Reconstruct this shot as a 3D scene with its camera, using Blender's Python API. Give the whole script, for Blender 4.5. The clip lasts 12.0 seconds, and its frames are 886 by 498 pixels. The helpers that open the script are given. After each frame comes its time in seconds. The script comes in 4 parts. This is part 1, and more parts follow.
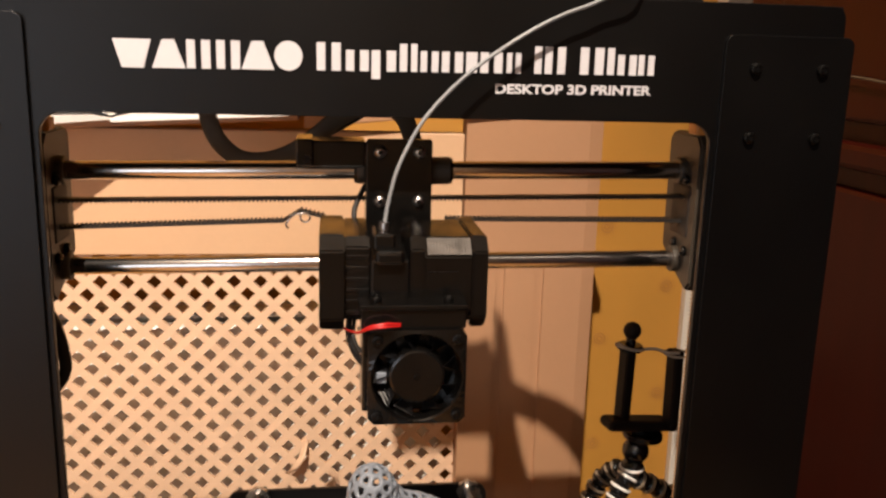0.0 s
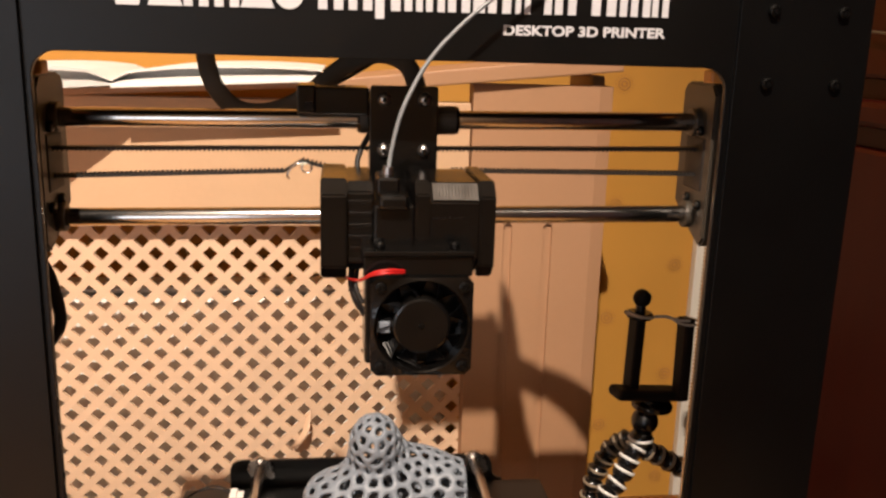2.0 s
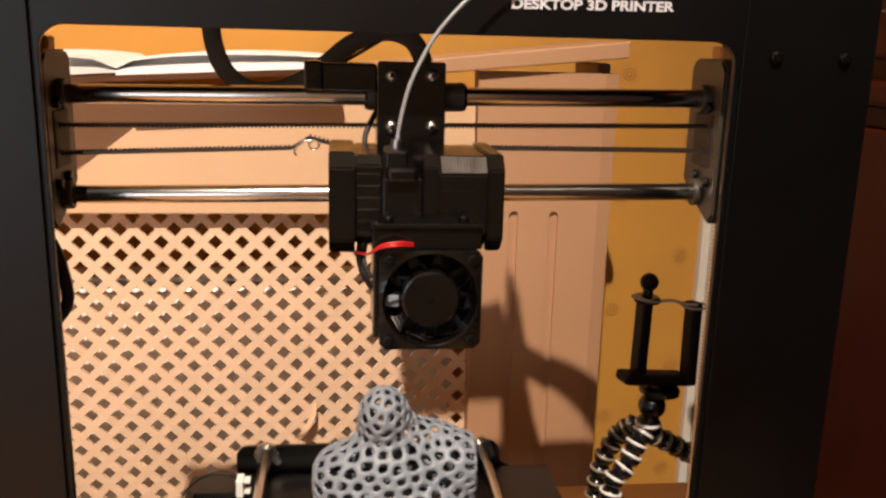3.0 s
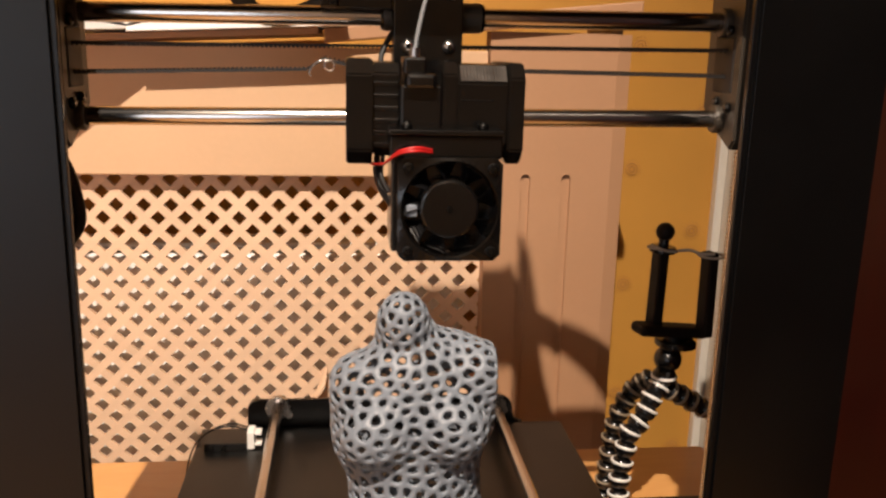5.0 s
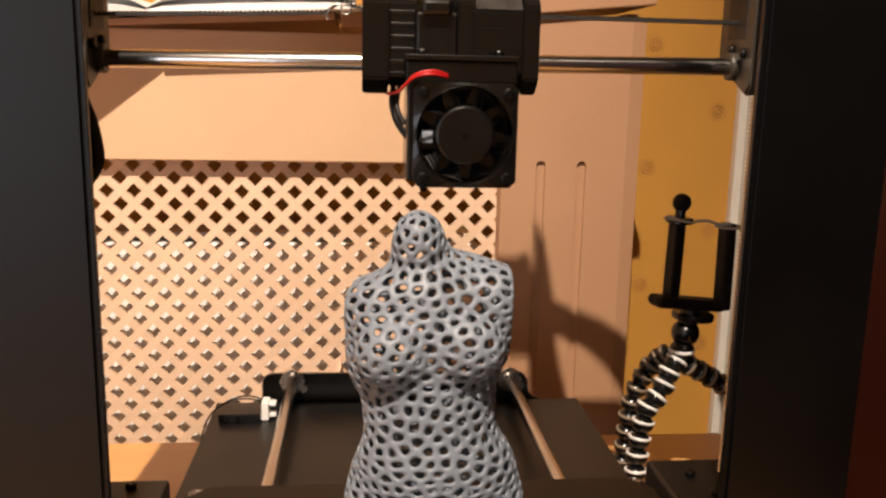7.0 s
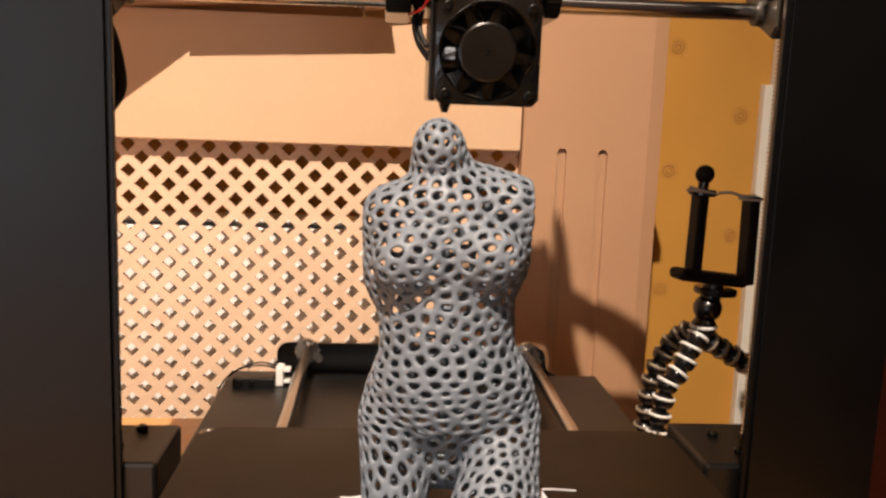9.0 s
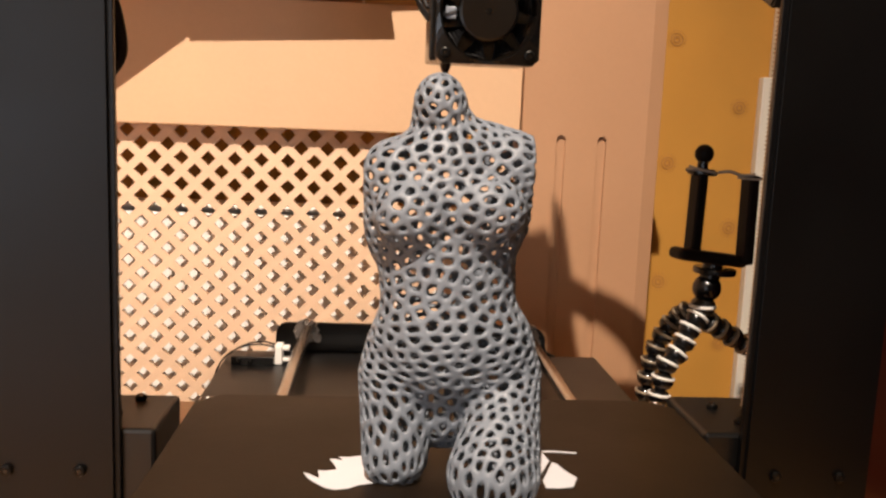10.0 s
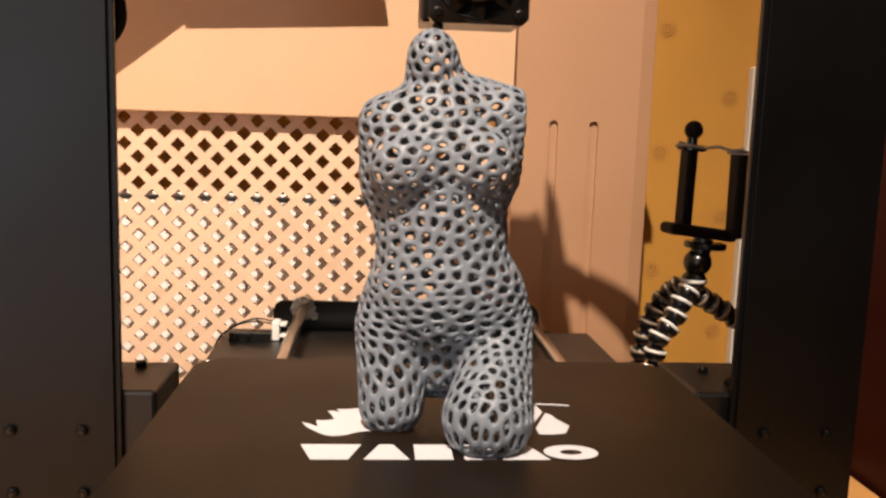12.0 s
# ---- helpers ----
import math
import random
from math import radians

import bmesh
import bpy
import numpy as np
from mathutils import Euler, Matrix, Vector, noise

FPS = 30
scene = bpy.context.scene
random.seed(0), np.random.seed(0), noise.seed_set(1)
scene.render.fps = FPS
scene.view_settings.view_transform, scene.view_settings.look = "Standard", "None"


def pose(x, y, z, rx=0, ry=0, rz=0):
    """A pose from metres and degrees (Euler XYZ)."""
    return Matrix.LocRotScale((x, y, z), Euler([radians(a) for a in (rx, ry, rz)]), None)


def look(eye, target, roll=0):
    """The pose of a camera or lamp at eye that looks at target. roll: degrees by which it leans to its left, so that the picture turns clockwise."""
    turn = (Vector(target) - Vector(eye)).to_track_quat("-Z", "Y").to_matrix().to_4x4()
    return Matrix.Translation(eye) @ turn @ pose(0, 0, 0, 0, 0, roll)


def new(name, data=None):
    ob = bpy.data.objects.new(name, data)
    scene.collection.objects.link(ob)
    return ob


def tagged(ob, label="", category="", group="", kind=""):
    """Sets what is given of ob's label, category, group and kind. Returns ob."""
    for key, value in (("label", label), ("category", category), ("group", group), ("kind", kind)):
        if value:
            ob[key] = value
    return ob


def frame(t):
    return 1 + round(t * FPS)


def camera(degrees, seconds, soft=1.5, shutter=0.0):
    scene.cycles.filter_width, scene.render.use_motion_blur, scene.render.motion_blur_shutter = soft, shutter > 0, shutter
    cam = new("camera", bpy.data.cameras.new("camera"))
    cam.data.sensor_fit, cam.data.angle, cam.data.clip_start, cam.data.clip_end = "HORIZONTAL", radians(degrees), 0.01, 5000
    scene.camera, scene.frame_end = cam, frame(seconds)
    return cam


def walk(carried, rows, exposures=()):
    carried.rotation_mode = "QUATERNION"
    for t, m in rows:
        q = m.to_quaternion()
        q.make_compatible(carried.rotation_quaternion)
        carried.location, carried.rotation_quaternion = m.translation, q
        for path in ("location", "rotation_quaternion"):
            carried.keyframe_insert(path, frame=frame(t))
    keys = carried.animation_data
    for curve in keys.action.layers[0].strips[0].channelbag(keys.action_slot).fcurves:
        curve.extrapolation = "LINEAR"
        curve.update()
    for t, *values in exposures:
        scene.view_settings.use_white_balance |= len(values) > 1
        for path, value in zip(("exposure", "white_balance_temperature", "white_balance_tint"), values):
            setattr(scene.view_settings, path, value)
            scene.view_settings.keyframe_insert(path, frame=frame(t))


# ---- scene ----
cam = camera(54.68, 12.0, soft=2.5)
PATH = [
    (0, (-0.02564, -0.37591, 0.45795), (0.10285, 0.59080, 0.23666), 1.610),
    (0.5, (-0.02638, -0.37431, 0.45374), (0.10030, 0.59215, 0.23034), 1.565),
    (1, (-0.02445, -0.37130, 0.44864), (0.10030, 0.59454, 0.22154), 1.727),
    (1.5, (-0.02427, -0.36853, 0.44229), (0.10038, 0.59670, 0.21251), 1.566),
    (2, (-0.02416, -0.36775, 0.43666), (0.09798, 0.59765, 0.20624), 1.680),
    (2.5, (-0.02533, -0.36788, 0.43221), (0.09557, 0.59747, 0.20098), 1.563),
    (4.5, (-0.02860, -0.37004, 0.39848), (0.08390, 0.59628, 0.16702), 1.526),
    (5, (-0.03078, -0.36990, 0.38888), (0.08110, 0.59708, 0.15991), 1.437),
    (5.5, (-0.03122, -0.37114, 0.38297), (0.07490, 0.59913, 0.16543), 0.926),
    (6, (-0.03064, -0.37432, 0.37366), (0.06508, 0.59896, 0.16495), 1.088),
    (6.5, (-0.03111, -0.37644, 0.36148), (0.06414, 0.59781, 0.15712), 1.212),
    (8.5, (-0.02953, -0.38034, 0.31384), (0.05185, 0.60362, 0.15506), 1.930),
    (9, (-0.03032, -0.38106, 0.30296), (0.04223, 0.60407, 0.14723), 2.143),
    (9.5, (-0.03053, -0.38176, 0.29214), (0.03935, 0.60357, 0.13644), 2.222),
    (10, (-0.03087, -0.38373, 0.28463), (0.04392, 0.60233, 0.13599), 2.296),
    (10.5, (-0.03209, -0.38884, 0.27626), (0.04029, 0.59743, 0.12784), 2.474),
    (11, (-0.03168, -0.39147, 0.27024), (0.04172, 0.59516, 0.12475), 2.271),
    (11.5, (-0.03081, -0.39382, 0.26728), (0.05086, 0.59303, 0.12777), 1.814),
    (12, (-0.03038, -0.39498, 0.26548), (0.04954, 0.59178, 0.12436), 1.902),
]
walk(cam, [(t, look(eye, target, roll)) for t, eye, target, roll in PATH], exposures=((0.0, -0.23), (1.0, -0.20), (2.0, -0.24), (4.6, -0.25), (5.5, -0.18), (6.5, -0.16), (9.0, -0.10), (12.0, -0.06)))

# ---- world and light ----
world = bpy.data.worlds.new("world")
scene.world = world
world.use_nodes = True
world.node_tree.nodes["Background"].inputs[0].default_value = (0.9, 0.75, 0.6, 1)
world.node_tree.nodes["Background"].inputs[1].default_value = 0.006


def shaded_lamp(name, place, target, watts, radius, colour, cone):
    """A spot lamp towards target; its soft cone stands in for an unseen shade."""
    data = bpy.data.lights.new(name, "SPOT")
    data.energy, data.shadow_soft_size, data.color = watts, radius, colour
    data.spot_size, data.spot_blend = radians(cone), 1.0
    ob = new(name, data)
    ob.matrix_world = look(place, target)
    return ob


WARM = (1.0, 0.83, 0.685)
shaded_lamp("room_lamp", (-0.29, -1.15, 1.98), (-0.32, 0.25, 0.25), 424, 0.014, WARM, 53)
# weak point light added at the lamp to lift the shadows by bounce
weak_fill = bpy.data.lights.new("shadow_fill", "POINT")
weak_fill.energy, weak_fill.shadow_soft_size, weak_fill.color = 45, 0.014, WARM
new("shadow_fill", weak_fill).location = (-0.29, -1.15, 1.98)

# unseen cool light added behind the camera for the left leg's bluish sheen
cool_fill = bpy.data.lights.new("cool_sheen_light", "AREA")
cool_fill.shape, cool_fill.size, cool_fill.size_y, cool_fill.energy, cool_fill.color = "RECTANGLE", 1.0, 1.3, 15, (0.88, 0.91, 1.0)
new("cool_sheen_light", cool_fill).matrix_world = look((-1.35, -2.555, 0.35), (-1.35, 0.0, 0.35))


# ---- materials ----
def mat(name, col, rough=0.6, metal=0.0, var=0.12, scale=40.0, fine=400.0, bump=0.05, spec=0.5, tint=None, rvar=0.1, coat=0.0, pieces=0.0):
    m = bpy.data.materials.new(name)
    m.use_nodes = True
    nt = m.node_tree
    b = nt.nodes["Principled BSDF"]
    b.inputs["Metallic"].default_value = metal
    b.inputs["Specular IOR Level"].default_value = spec
    b.inputs["Coat Weight"].default_value = coat
    geo = nt.nodes.new("ShaderNodeTexCoord")
    n1, n2 = nt.nodes.new("ShaderNodeTexNoise"), nt.nodes.new("ShaderNodeTexNoise")
    n1.inputs["Scale"].default_value, n2.inputs["Scale"].default_value = scale, fine
    n1.inputs["Detail"].default_value = 4
    n2.inputs["Detail"].default_value = 3
    nt.links.new(geo.outputs["Object"], n1.inputs["Vector"])
    nt.links.new(geo.outputs["Object"], n2.inputs["Vector"])
    ramp = nt.nodes.new("ShaderNodeMix")
    ramp.data_type = "RGBA"
    other = tint or tuple(c * (1 - 2 * var) for c in col)
    ramp.inputs[6].default_value, ramp.inputs[7].default_value = (*other, 1), (*col, 1)
    mixf = nt.nodes.new("ShaderNodeMath")
    mixf.operation = "MULTIPLY_ADD"
    nt.links.new(n1.outputs["Fac"], mixf.inputs[0])
    mixf.inputs[1].default_value = 1.3
    half = nt.nodes.new("ShaderNodeMath")
    half.operation = "MULTIPLY_ADD"
    nt.links.new(n2.outputs["Fac"], half.inputs[0])
    half.inputs[1].default_value, half.inputs[2].default_value = 0.5, -0.4
    nt.links.new(half.outputs[0], mixf.inputs[2])
    mixf.use_clamp = True
    nt.links.new(mixf.outputs[0], ramp.inputs[0])
    last = ramp.outputs[2]
    if pieces:
        info = nt.nodes.new("ShaderNodeObjectInfo")
        hsv = nt.nodes.new("ShaderNodeHueSaturation")
        rng = nt.nodes.new("ShaderNodeMapRange")
        rng.inputs[3].default_value, rng.inputs[4].default_value = 1 - pieces, 1 + pieces
        nt.links.new(info.outputs["Random"], rng.inputs[0])
        nt.links.new(rng.outputs[0], hsv.inputs["Value"])
        nt.links.new(last, hsv.inputs["Color"])
        last = hsv.outputs[0]
    nt.links.new(last, b.inputs["Base Color"])
    rr = nt.nodes.new("ShaderNodeMapRange")
    rr.inputs[3].default_value, rr.inputs[4].default_value = max(0.02, rough - rvar), min(1, rough + rvar)
    nt.links.new(n1.outputs["Fac"], rr.inputs[0])
    nt.links.new(rr.outputs[0], b.inputs["Roughness"])
    if bump:
        bp = nt.nodes.new("ShaderNodeBump")
        bp.inputs["Strength"].default_value = bump
        bp.inputs["Distance"].default_value = 0.001
        nt.links.new(n2.outputs["Fac"], bp.inputs["Height"])
        nt.links.new(bp.outputs[0], b.inputs["Normal"])
    return m


def wood(name, a, c, rough, stretch=(1, 12, 12), scale=6.0, coat=0.0, bump=0.08, spec=0.5):
    m = bpy.data.materials.new(name)
    m.use_nodes = True
    nt = m.node_tree
    b = nt.nodes["Principled BSDF"]
    b.inputs["Roughness"].default_value = rough
    b.inputs["Specular IOR Level"].default_value = spec
    b.inputs["Coat Weight"].default_value = coat
    tc, mp = nt.nodes.new("ShaderNodeTexCoord"), nt.nodes.new("ShaderNodeMapping")
    mp.inputs["Scale"].default_value = stretch
    n = nt.nodes.new("ShaderNodeTexNoise")
    n.inputs["Scale"].default_value, n.inputs["Detail"].default_value, n.inputs["Distortion"].default_value = scale, 8, 0.6
    n.inputs["Roughness"].default_value = 0.65
    mix = nt.nodes.new("ShaderNodeMix")
    mix.data_type = "RGBA"
    mix.inputs[6].default_value, mix.inputs[7].default_value = (*a, 1), (*c, 1)
    nt.links.new(tc.outputs["Object"], mp.inputs[0])
    nt.links.new(mp.outputs[0], n.inputs["Vector"])
    nt.links.new(n.outputs["Fac"], mix.inputs[0])
    nt.links.new(mix.outputs[2], b.inputs["Base Color"])
    bp = nt.nodes.new("ShaderNodeBump")
    bp.inputs["Strength"].default_value, bp.inputs["Distance"].default_value = bump, 0.001
    nt.links.new(n.outputs["Fac"], bp.inputs["Height"])
    nt.links.new(bp.outputs[0], b.inputs["Normal"])
    return m


M_FRAME = mat("black_powder_coat", (0.0012, 0.0011, 0.0011), 0.37, var=0.15, scale=12, fine=1500, bump=0.10, spec=0.30)
M_BASE = mat("black_satin_steel", (0.0028, 0.0026, 0.0025), 0.38, var=0.15, scale=15, fine=1200, bump=0.08)
M_BED = mat("dark_print_surface", (0.0062, 0.0039, 0.0024), 0.40, var=0.2, scale=18, fine=900, bump=0.08, tint=(0.0092, 0.0059, 0.0036), spec=0.21)
M_PLASTIC = mat("black_plastic", (0.0034, 0.0031, 0.0029), 0.19, var=0.15, scale=60, fine=900, bump=0.05)
M_BLADE = mat("grey_black_blade", (0.004, 0.004, 0.0045), 0.3, scale=60, fine=500, bump=0.02)
M_XEND = mat("dark_cast_plastic", (0.045, 0.036, 0.026), 0.45, var=0.15, scale=50, fine=900, bump=0.06)
M_STEEL = mat("polished_steel", (0.62, 0.59, 0.56), 0.20, 1.0, var=0.06, scale=25, fine=400, bump=0.0, rvar=0.04)
M_SCREW = mat("screw_steel", (0.55, 0.52, 0.5), 0.28, 1.0, var=0.15, scale=200, fine=900, bump=0.03)
M_DARKSCREW = mat("dark_screw", (0.022, 0.021, 0.020), 0.3, 0.9, scale=200, fine=900, bump=0.03)
M_LAM = mat("laminated_steel", (0.16, 0.15, 0.14), 0.34, 1.0, var=0.15, scale=200, fine=900, bump=0.03)
M_BELT = mat("rubber_belt", (0.010, 0.008, 0.007), 0.6, scale=100, fine=900, bump=0.05)
M_WHITE = mat("white_print", (0.56, 0.565, 0.60), 0.5, var=0.04, scale=60, fine=600, bump=0.03)
M_CONN = mat("white_nylon", (0.8, 0.78, 0.74), 0.4, var=0.05, scale=90, fine=600, bump=0.02)
M_RED = mat("red_wire_skin", (0.50, 0.014, 0.014), 0.35, var=0.1, scale=90, fine=600, bump=0.02)
M_FIL = mat("grey_filament", (0.22, 0.235, 0.25), 0.35, var=0.08, scale=90, fine=600, bump=0.02)
M_PRINT = mat("blue_grey_print_plastic", (0.180, 0.206, 0.242), 0.42, var=0.1, scale=50, fine=1400, bump=0.12, spec=0.4)
M_BOARD = mat("peach_painted_board", (0.62, 0.405, 0.245), 0.62, var=0.06, scale=9, fine=260, bump=0.1)
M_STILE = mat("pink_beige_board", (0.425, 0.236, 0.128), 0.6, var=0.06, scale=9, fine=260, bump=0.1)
M_SLAT = mat("pale_lattice_wood", (0.74, 0.52, 0.355), 0.55, var=0.08, scale=25, fine=300, bump=0.08, pieces=0.05)
M_LID = mat("brown_board_edge", (0.46, 0.28, 0.175), 0.65, var=0.1, scale=14, fine=300, bump=0.1)
M_WALL = mat("ochre_wallpaper", (0.57, 0.276, 0.043), 0.7, var=0.07, scale=14, fine=500, bump=0.25)
M_MOTIF = mat("tan_wallpaper_motif", (0.44, 0.20, 0.045), 0.6, var=0.1, scale=60, fine=500, bump=0.1)
M_TRIM = mat("white_painted_trim", (0.74, 0.70, 0.62), 0.45, var=0.05, scale=20, fine=400, bump=0.05)
M_PAPER = mat("white_paper", (0.80, 0.78, 0.75), 0.8, var=0.04, scale=30, fine=500, bump=0.05)
M_RAD = mat("white_radiator_enamel", (0.84, 0.83, 0.80), 0.35, var=0.05, scale=30, fine=500, bump=0.02)
M_GLASS = mat("dusky_window_glass", (0.05, 0.07, 0.10), 0.08, var=0.05, scale=4, fine=60, bump=0.0)
M_PLASTER = mat("plain_plaster", (0.60, 0.49, 0.36), 0.85, var=0.06, scale=6, fine=200, bump=0.1)
M_TABLE = wood("honey_varnished_wood", (0.50, 0.24, 0.075), (0.66, 0.36, 0.13), 0.32, stretch=(2, 14, 14), scale=5, coat=0.2)
M_RED_WOOD = wood("dark_red_varnished_wood", (0.017, 0.0015, 0.0009), (0.036, 0.0040, 0.0020), 0.4, stretch=(10, 10, 1.2), scale=6, spec=0.10)
M_ORANGE = mat("orange_plastic_cap", (0.65, 0.28, 0.06), 0.45, var=0.1, scale=80, fine=500, bump=0.03)
M_CABLE = mat("grey_black_sleeve", (0.085, 0.060, 0.034), 0.65, var=0.2, scale=80, fine=900, bump=0.15)
M_RUBBER = mat("glossy_black_rubber", (0.005, 0.0046, 0.0046), 0.22, scale=70, fine=700, bump=0.03)
M_CLAMP = mat("matt_black_rubber", (0.0075, 0.0050, 0.0040), 0.55, var=0.15, scale=70, fine=700, bump=0.05, spec=0.15)
M_RING = mat("white_rubber_ring", (0.72, 0.70, 0.66), 0.5, var=0.06, scale=90, fine=600, bump=0.03)
# white rings of the back and right legs, their shade put into a tan
M_RING_SHADED = mat("shaded_rubber_ring", (0.22, 0.17, 0.115), 0.5, var=0.06, scale=90, fine=600, bump=0.03)
M_TWINE = mat("grey_elastic_cord", (0.35, 0.31, 0.26), 0.7, scale=200, fine=900, bump=0.2)


# ---- mesh helpers ----
def part(name, bm, material, parent=None, label="", smooth=False):
    me = bpy.data.meshes.new(name)
    bmesh.ops.recalc_face_normals(bm, faces=bm.faces)
    bm.to_mesh(me)
    bm.free()
    me.materials.append(material)
    if smooth:
        for p in me.polygons:
            p.use_smooth = True
    ob = new(name, me)
    if parent:
        ob.parent = parent
    if label:
        ob["label"] = label
    return ob


def empty(name, label, category, place=(0, 0, 0), group="", kind=""):
    ob = new(name)
    ob.location = place
    return tagged(ob, label, category, group, kind)


def settle(thing):
    """Keeps the parts where they are built when their thing's base is off the origin."""
    for c in thing.children:
        c.matrix_parent_inverse = Matrix.Translation(thing.location).inverted()


def box(x0, x1, y0, y1, z0, z1, bevel=0.0, seg=2, bm=None):
    own = bm is None
    b = bmesh.new()
    m = Matrix.Translation(((x0 + x1) / 2, (y0 + y1) / 2, (z0 + z1) / 2)) @ Matrix.Diagonal((x1 - x0, y1 - y0, z1 - z0, 1))
    bmesh.ops.create_cube(b, size=1, matrix=m)
    if bevel:
        bmesh.ops.bevel(b, geom=b.edges[:], offset=bevel, segments=seg, profile=0.5, affect="EDGES")
    return b if own else join(bm, b)


def join(bm, other):
    me = bpy.data.meshes.new("tmp")
    other.to_mesh(me)
    other.free()
    bm.from_mesh(me)
    bpy.data.meshes.remove(me)
    return bm


def cyl(p, q, r, seg=20, r2=None, bevel=0.0):
    p, q = Vector(p), Vector(q)
    d = q - p
    m = Matrix.Translation((p + q) / 2) @ d.to_track_quat("Z", "Y").to_matrix().to_4x4()
    b = bmesh.new()
    bmesh.ops.create_cone(b, cap_ends=True, segments=seg, radius1=r, radius2=r if r2 is None else r2, depth=d.length, matrix=m)
    if bevel:
        rim = [e for e in b.edges if any(len(f.verts) > 4 for f in e.link_faces)]
        bmesh.ops.bevel(b, geom=rim, offset=bevel, segments=2, profile=0.5, affect="EDGES")
    return b


def ball(c, r, squash=1.0, axis=(0, 0, 1), seg=20):
    b = bmesh.new()
    m = Matrix.Translation(c) @ Vector(axis).to_track_quat("Z", "Y").to_matrix().to_4x4() @ Matrix.Diagonal((1, 1, squash, 1))
    bmesh.ops.create_uvsphere(b, u_segments=seg, v_segments=seg // 2 + 2, radius=r, matrix=m)
    return b


def extrude_poly(pts, depth, place, bevel=0.0):
    """A flat outline in x and z, at y = place, thickened backwards by depth."""
    b = bmesh.new()
    f = b.faces.new([b.verts.new((x, place, z)) for x, z in pts])
    g = bmesh.ops.extrude_face_region(b, geom=[f])
    for v in [v for v in g["geom"] if isinstance(v, bmesh.types.BMVert)]:
        v.co.y += depth
    if bevel:
        front = [e for e in b.edges if all(abs(v.co.y - place) < 1e-7 for v in e.verts)]
        bmesh.ops.bevel(b, geom=front, offset=bevel, segments=2, profile=0.5, affect="EDGES")
    return b


def arc(cx, cz, r, a0, a1, n=8):
    return [(cx + r * math.cos(radians(a0 + (a1 - a0) * i / n)), cz + r * math.sin(radians(a0 + (a1 - a0) * i / n))) for i in range(n + 1)]


def round_rect(x0, x1, z0, z1, r, n=5):
    return arc(x1 - r, z1 - r, r, 0, 90, n) + arc(x0 + r, z1 - r, r, 90, 180, n) + arc(x0 + r, z0 + r, r, 180, 270, n) + arc(x1 - r, z0 + r, r, 270, 360, n)


def tube(pts, r, res=8, flat=None):
    """A bmesh swept along a smooth line through pts. flat: the half width and half thickness of a ribbon."""
    p = [Vector(a) for a in pts]
    line = []
    for i in range(len(p) - 1):
        a, b2 = p[i], p[i + 1]
        t0 = (p[i + 1] - p[i - 1]) / 2 if i else b2 - a
        t1 = (p[i + 2] - p[i]) / 2 if i + 2 < len(p) else b2 - a
        for k in range(8):
            s = k / 8
            line.append((2 * s**3 - 3 * s**2 + 1) * a + (s**3 - 2 * s**2 + s) * t0 + (-2 * s**3 + 3 * s**2) * b2 + (s**3 - s**2) * t1)
    line.append(p[-1])
    b = bmesh.new()
    rings, up = [], Vector((0, 1, 0)) if flat else Vector((0.31, 0.87, 0.38))
    for i, c in enumerate(line):
        d = (line[min(i + 1, len(line) - 1)] - line[max(i - 1, 0)]).normalized()
        s = d.cross(up).normalized()
        u = s.cross(d).normalized()
        w, h = flat or (r, r)
        rings.append([b.verts.new(c + u * (w * math.cos(2 * math.pi * k / res)) + s * (h * math.sin(2 * math.pi * k / res))) for k in range(res)])
    for a, c in zip(rings, rings[1:]):
        for k in range(res):
            b.faces.new((a[k], a[(k + 1) % res], c[(k + 1) % res], c[k]))
    b.faces.new(rings[0])
    b.faces.new(rings[-1][::-1])
    return b


def torus(c, axis, R, r, n=24, k=8, squash=1.0):
    rot = Vector(axis).to_track_quat("Z", "Y").to_matrix()
    b = bmesh.new()
    rings = []
    for i in range(n):
        a = 2 * math.pi * i / n
        rings.append([b.verts.new(Vector(c) + rot @ Vector(((R + r * math.cos(q)) * math.cos(a), (R + r * math.cos(q)) * math.sin(a), squash * r * math.sin(q)))) for q in (2 * math.pi * j / k for j in range(k))])
    for i in range(n):
        p, q = rings[i], rings[(i + 1) % n]
        for j in range(k):
            b.faces.new((p[j], p[(j + 1) % k], q[(j + 1) % k], q[j]))
    return b


def clip_rect(poly, x0, x1, z0, z1):
    for axis, lim, keep in ((0, x0, 1), (0, x1, -1), (1, z0, 1), (1, z1, -1)):
        out = []
        for i, p in enumerate(poly):
            q = poly[(i + 1) % len(poly)]
            a, c = keep * (p[axis] - lim), keep * (q[axis] - lim)
            if a >= 0:
                out.append(p)
            if a * c < 0:
                s = a / (a - c)
                out.append((p[0] + s * (q[0] - p[0]), p[1] + s * (q[1] - p[1])))
        poly = out
        if len(poly) < 3:
            return []
    return poly


# ---- the room ----
TABLE = 0.05


def setting(name, bm, material, label):
    return tagged(part(name, bm, material), label, name.split("_")[0], kind="structure")


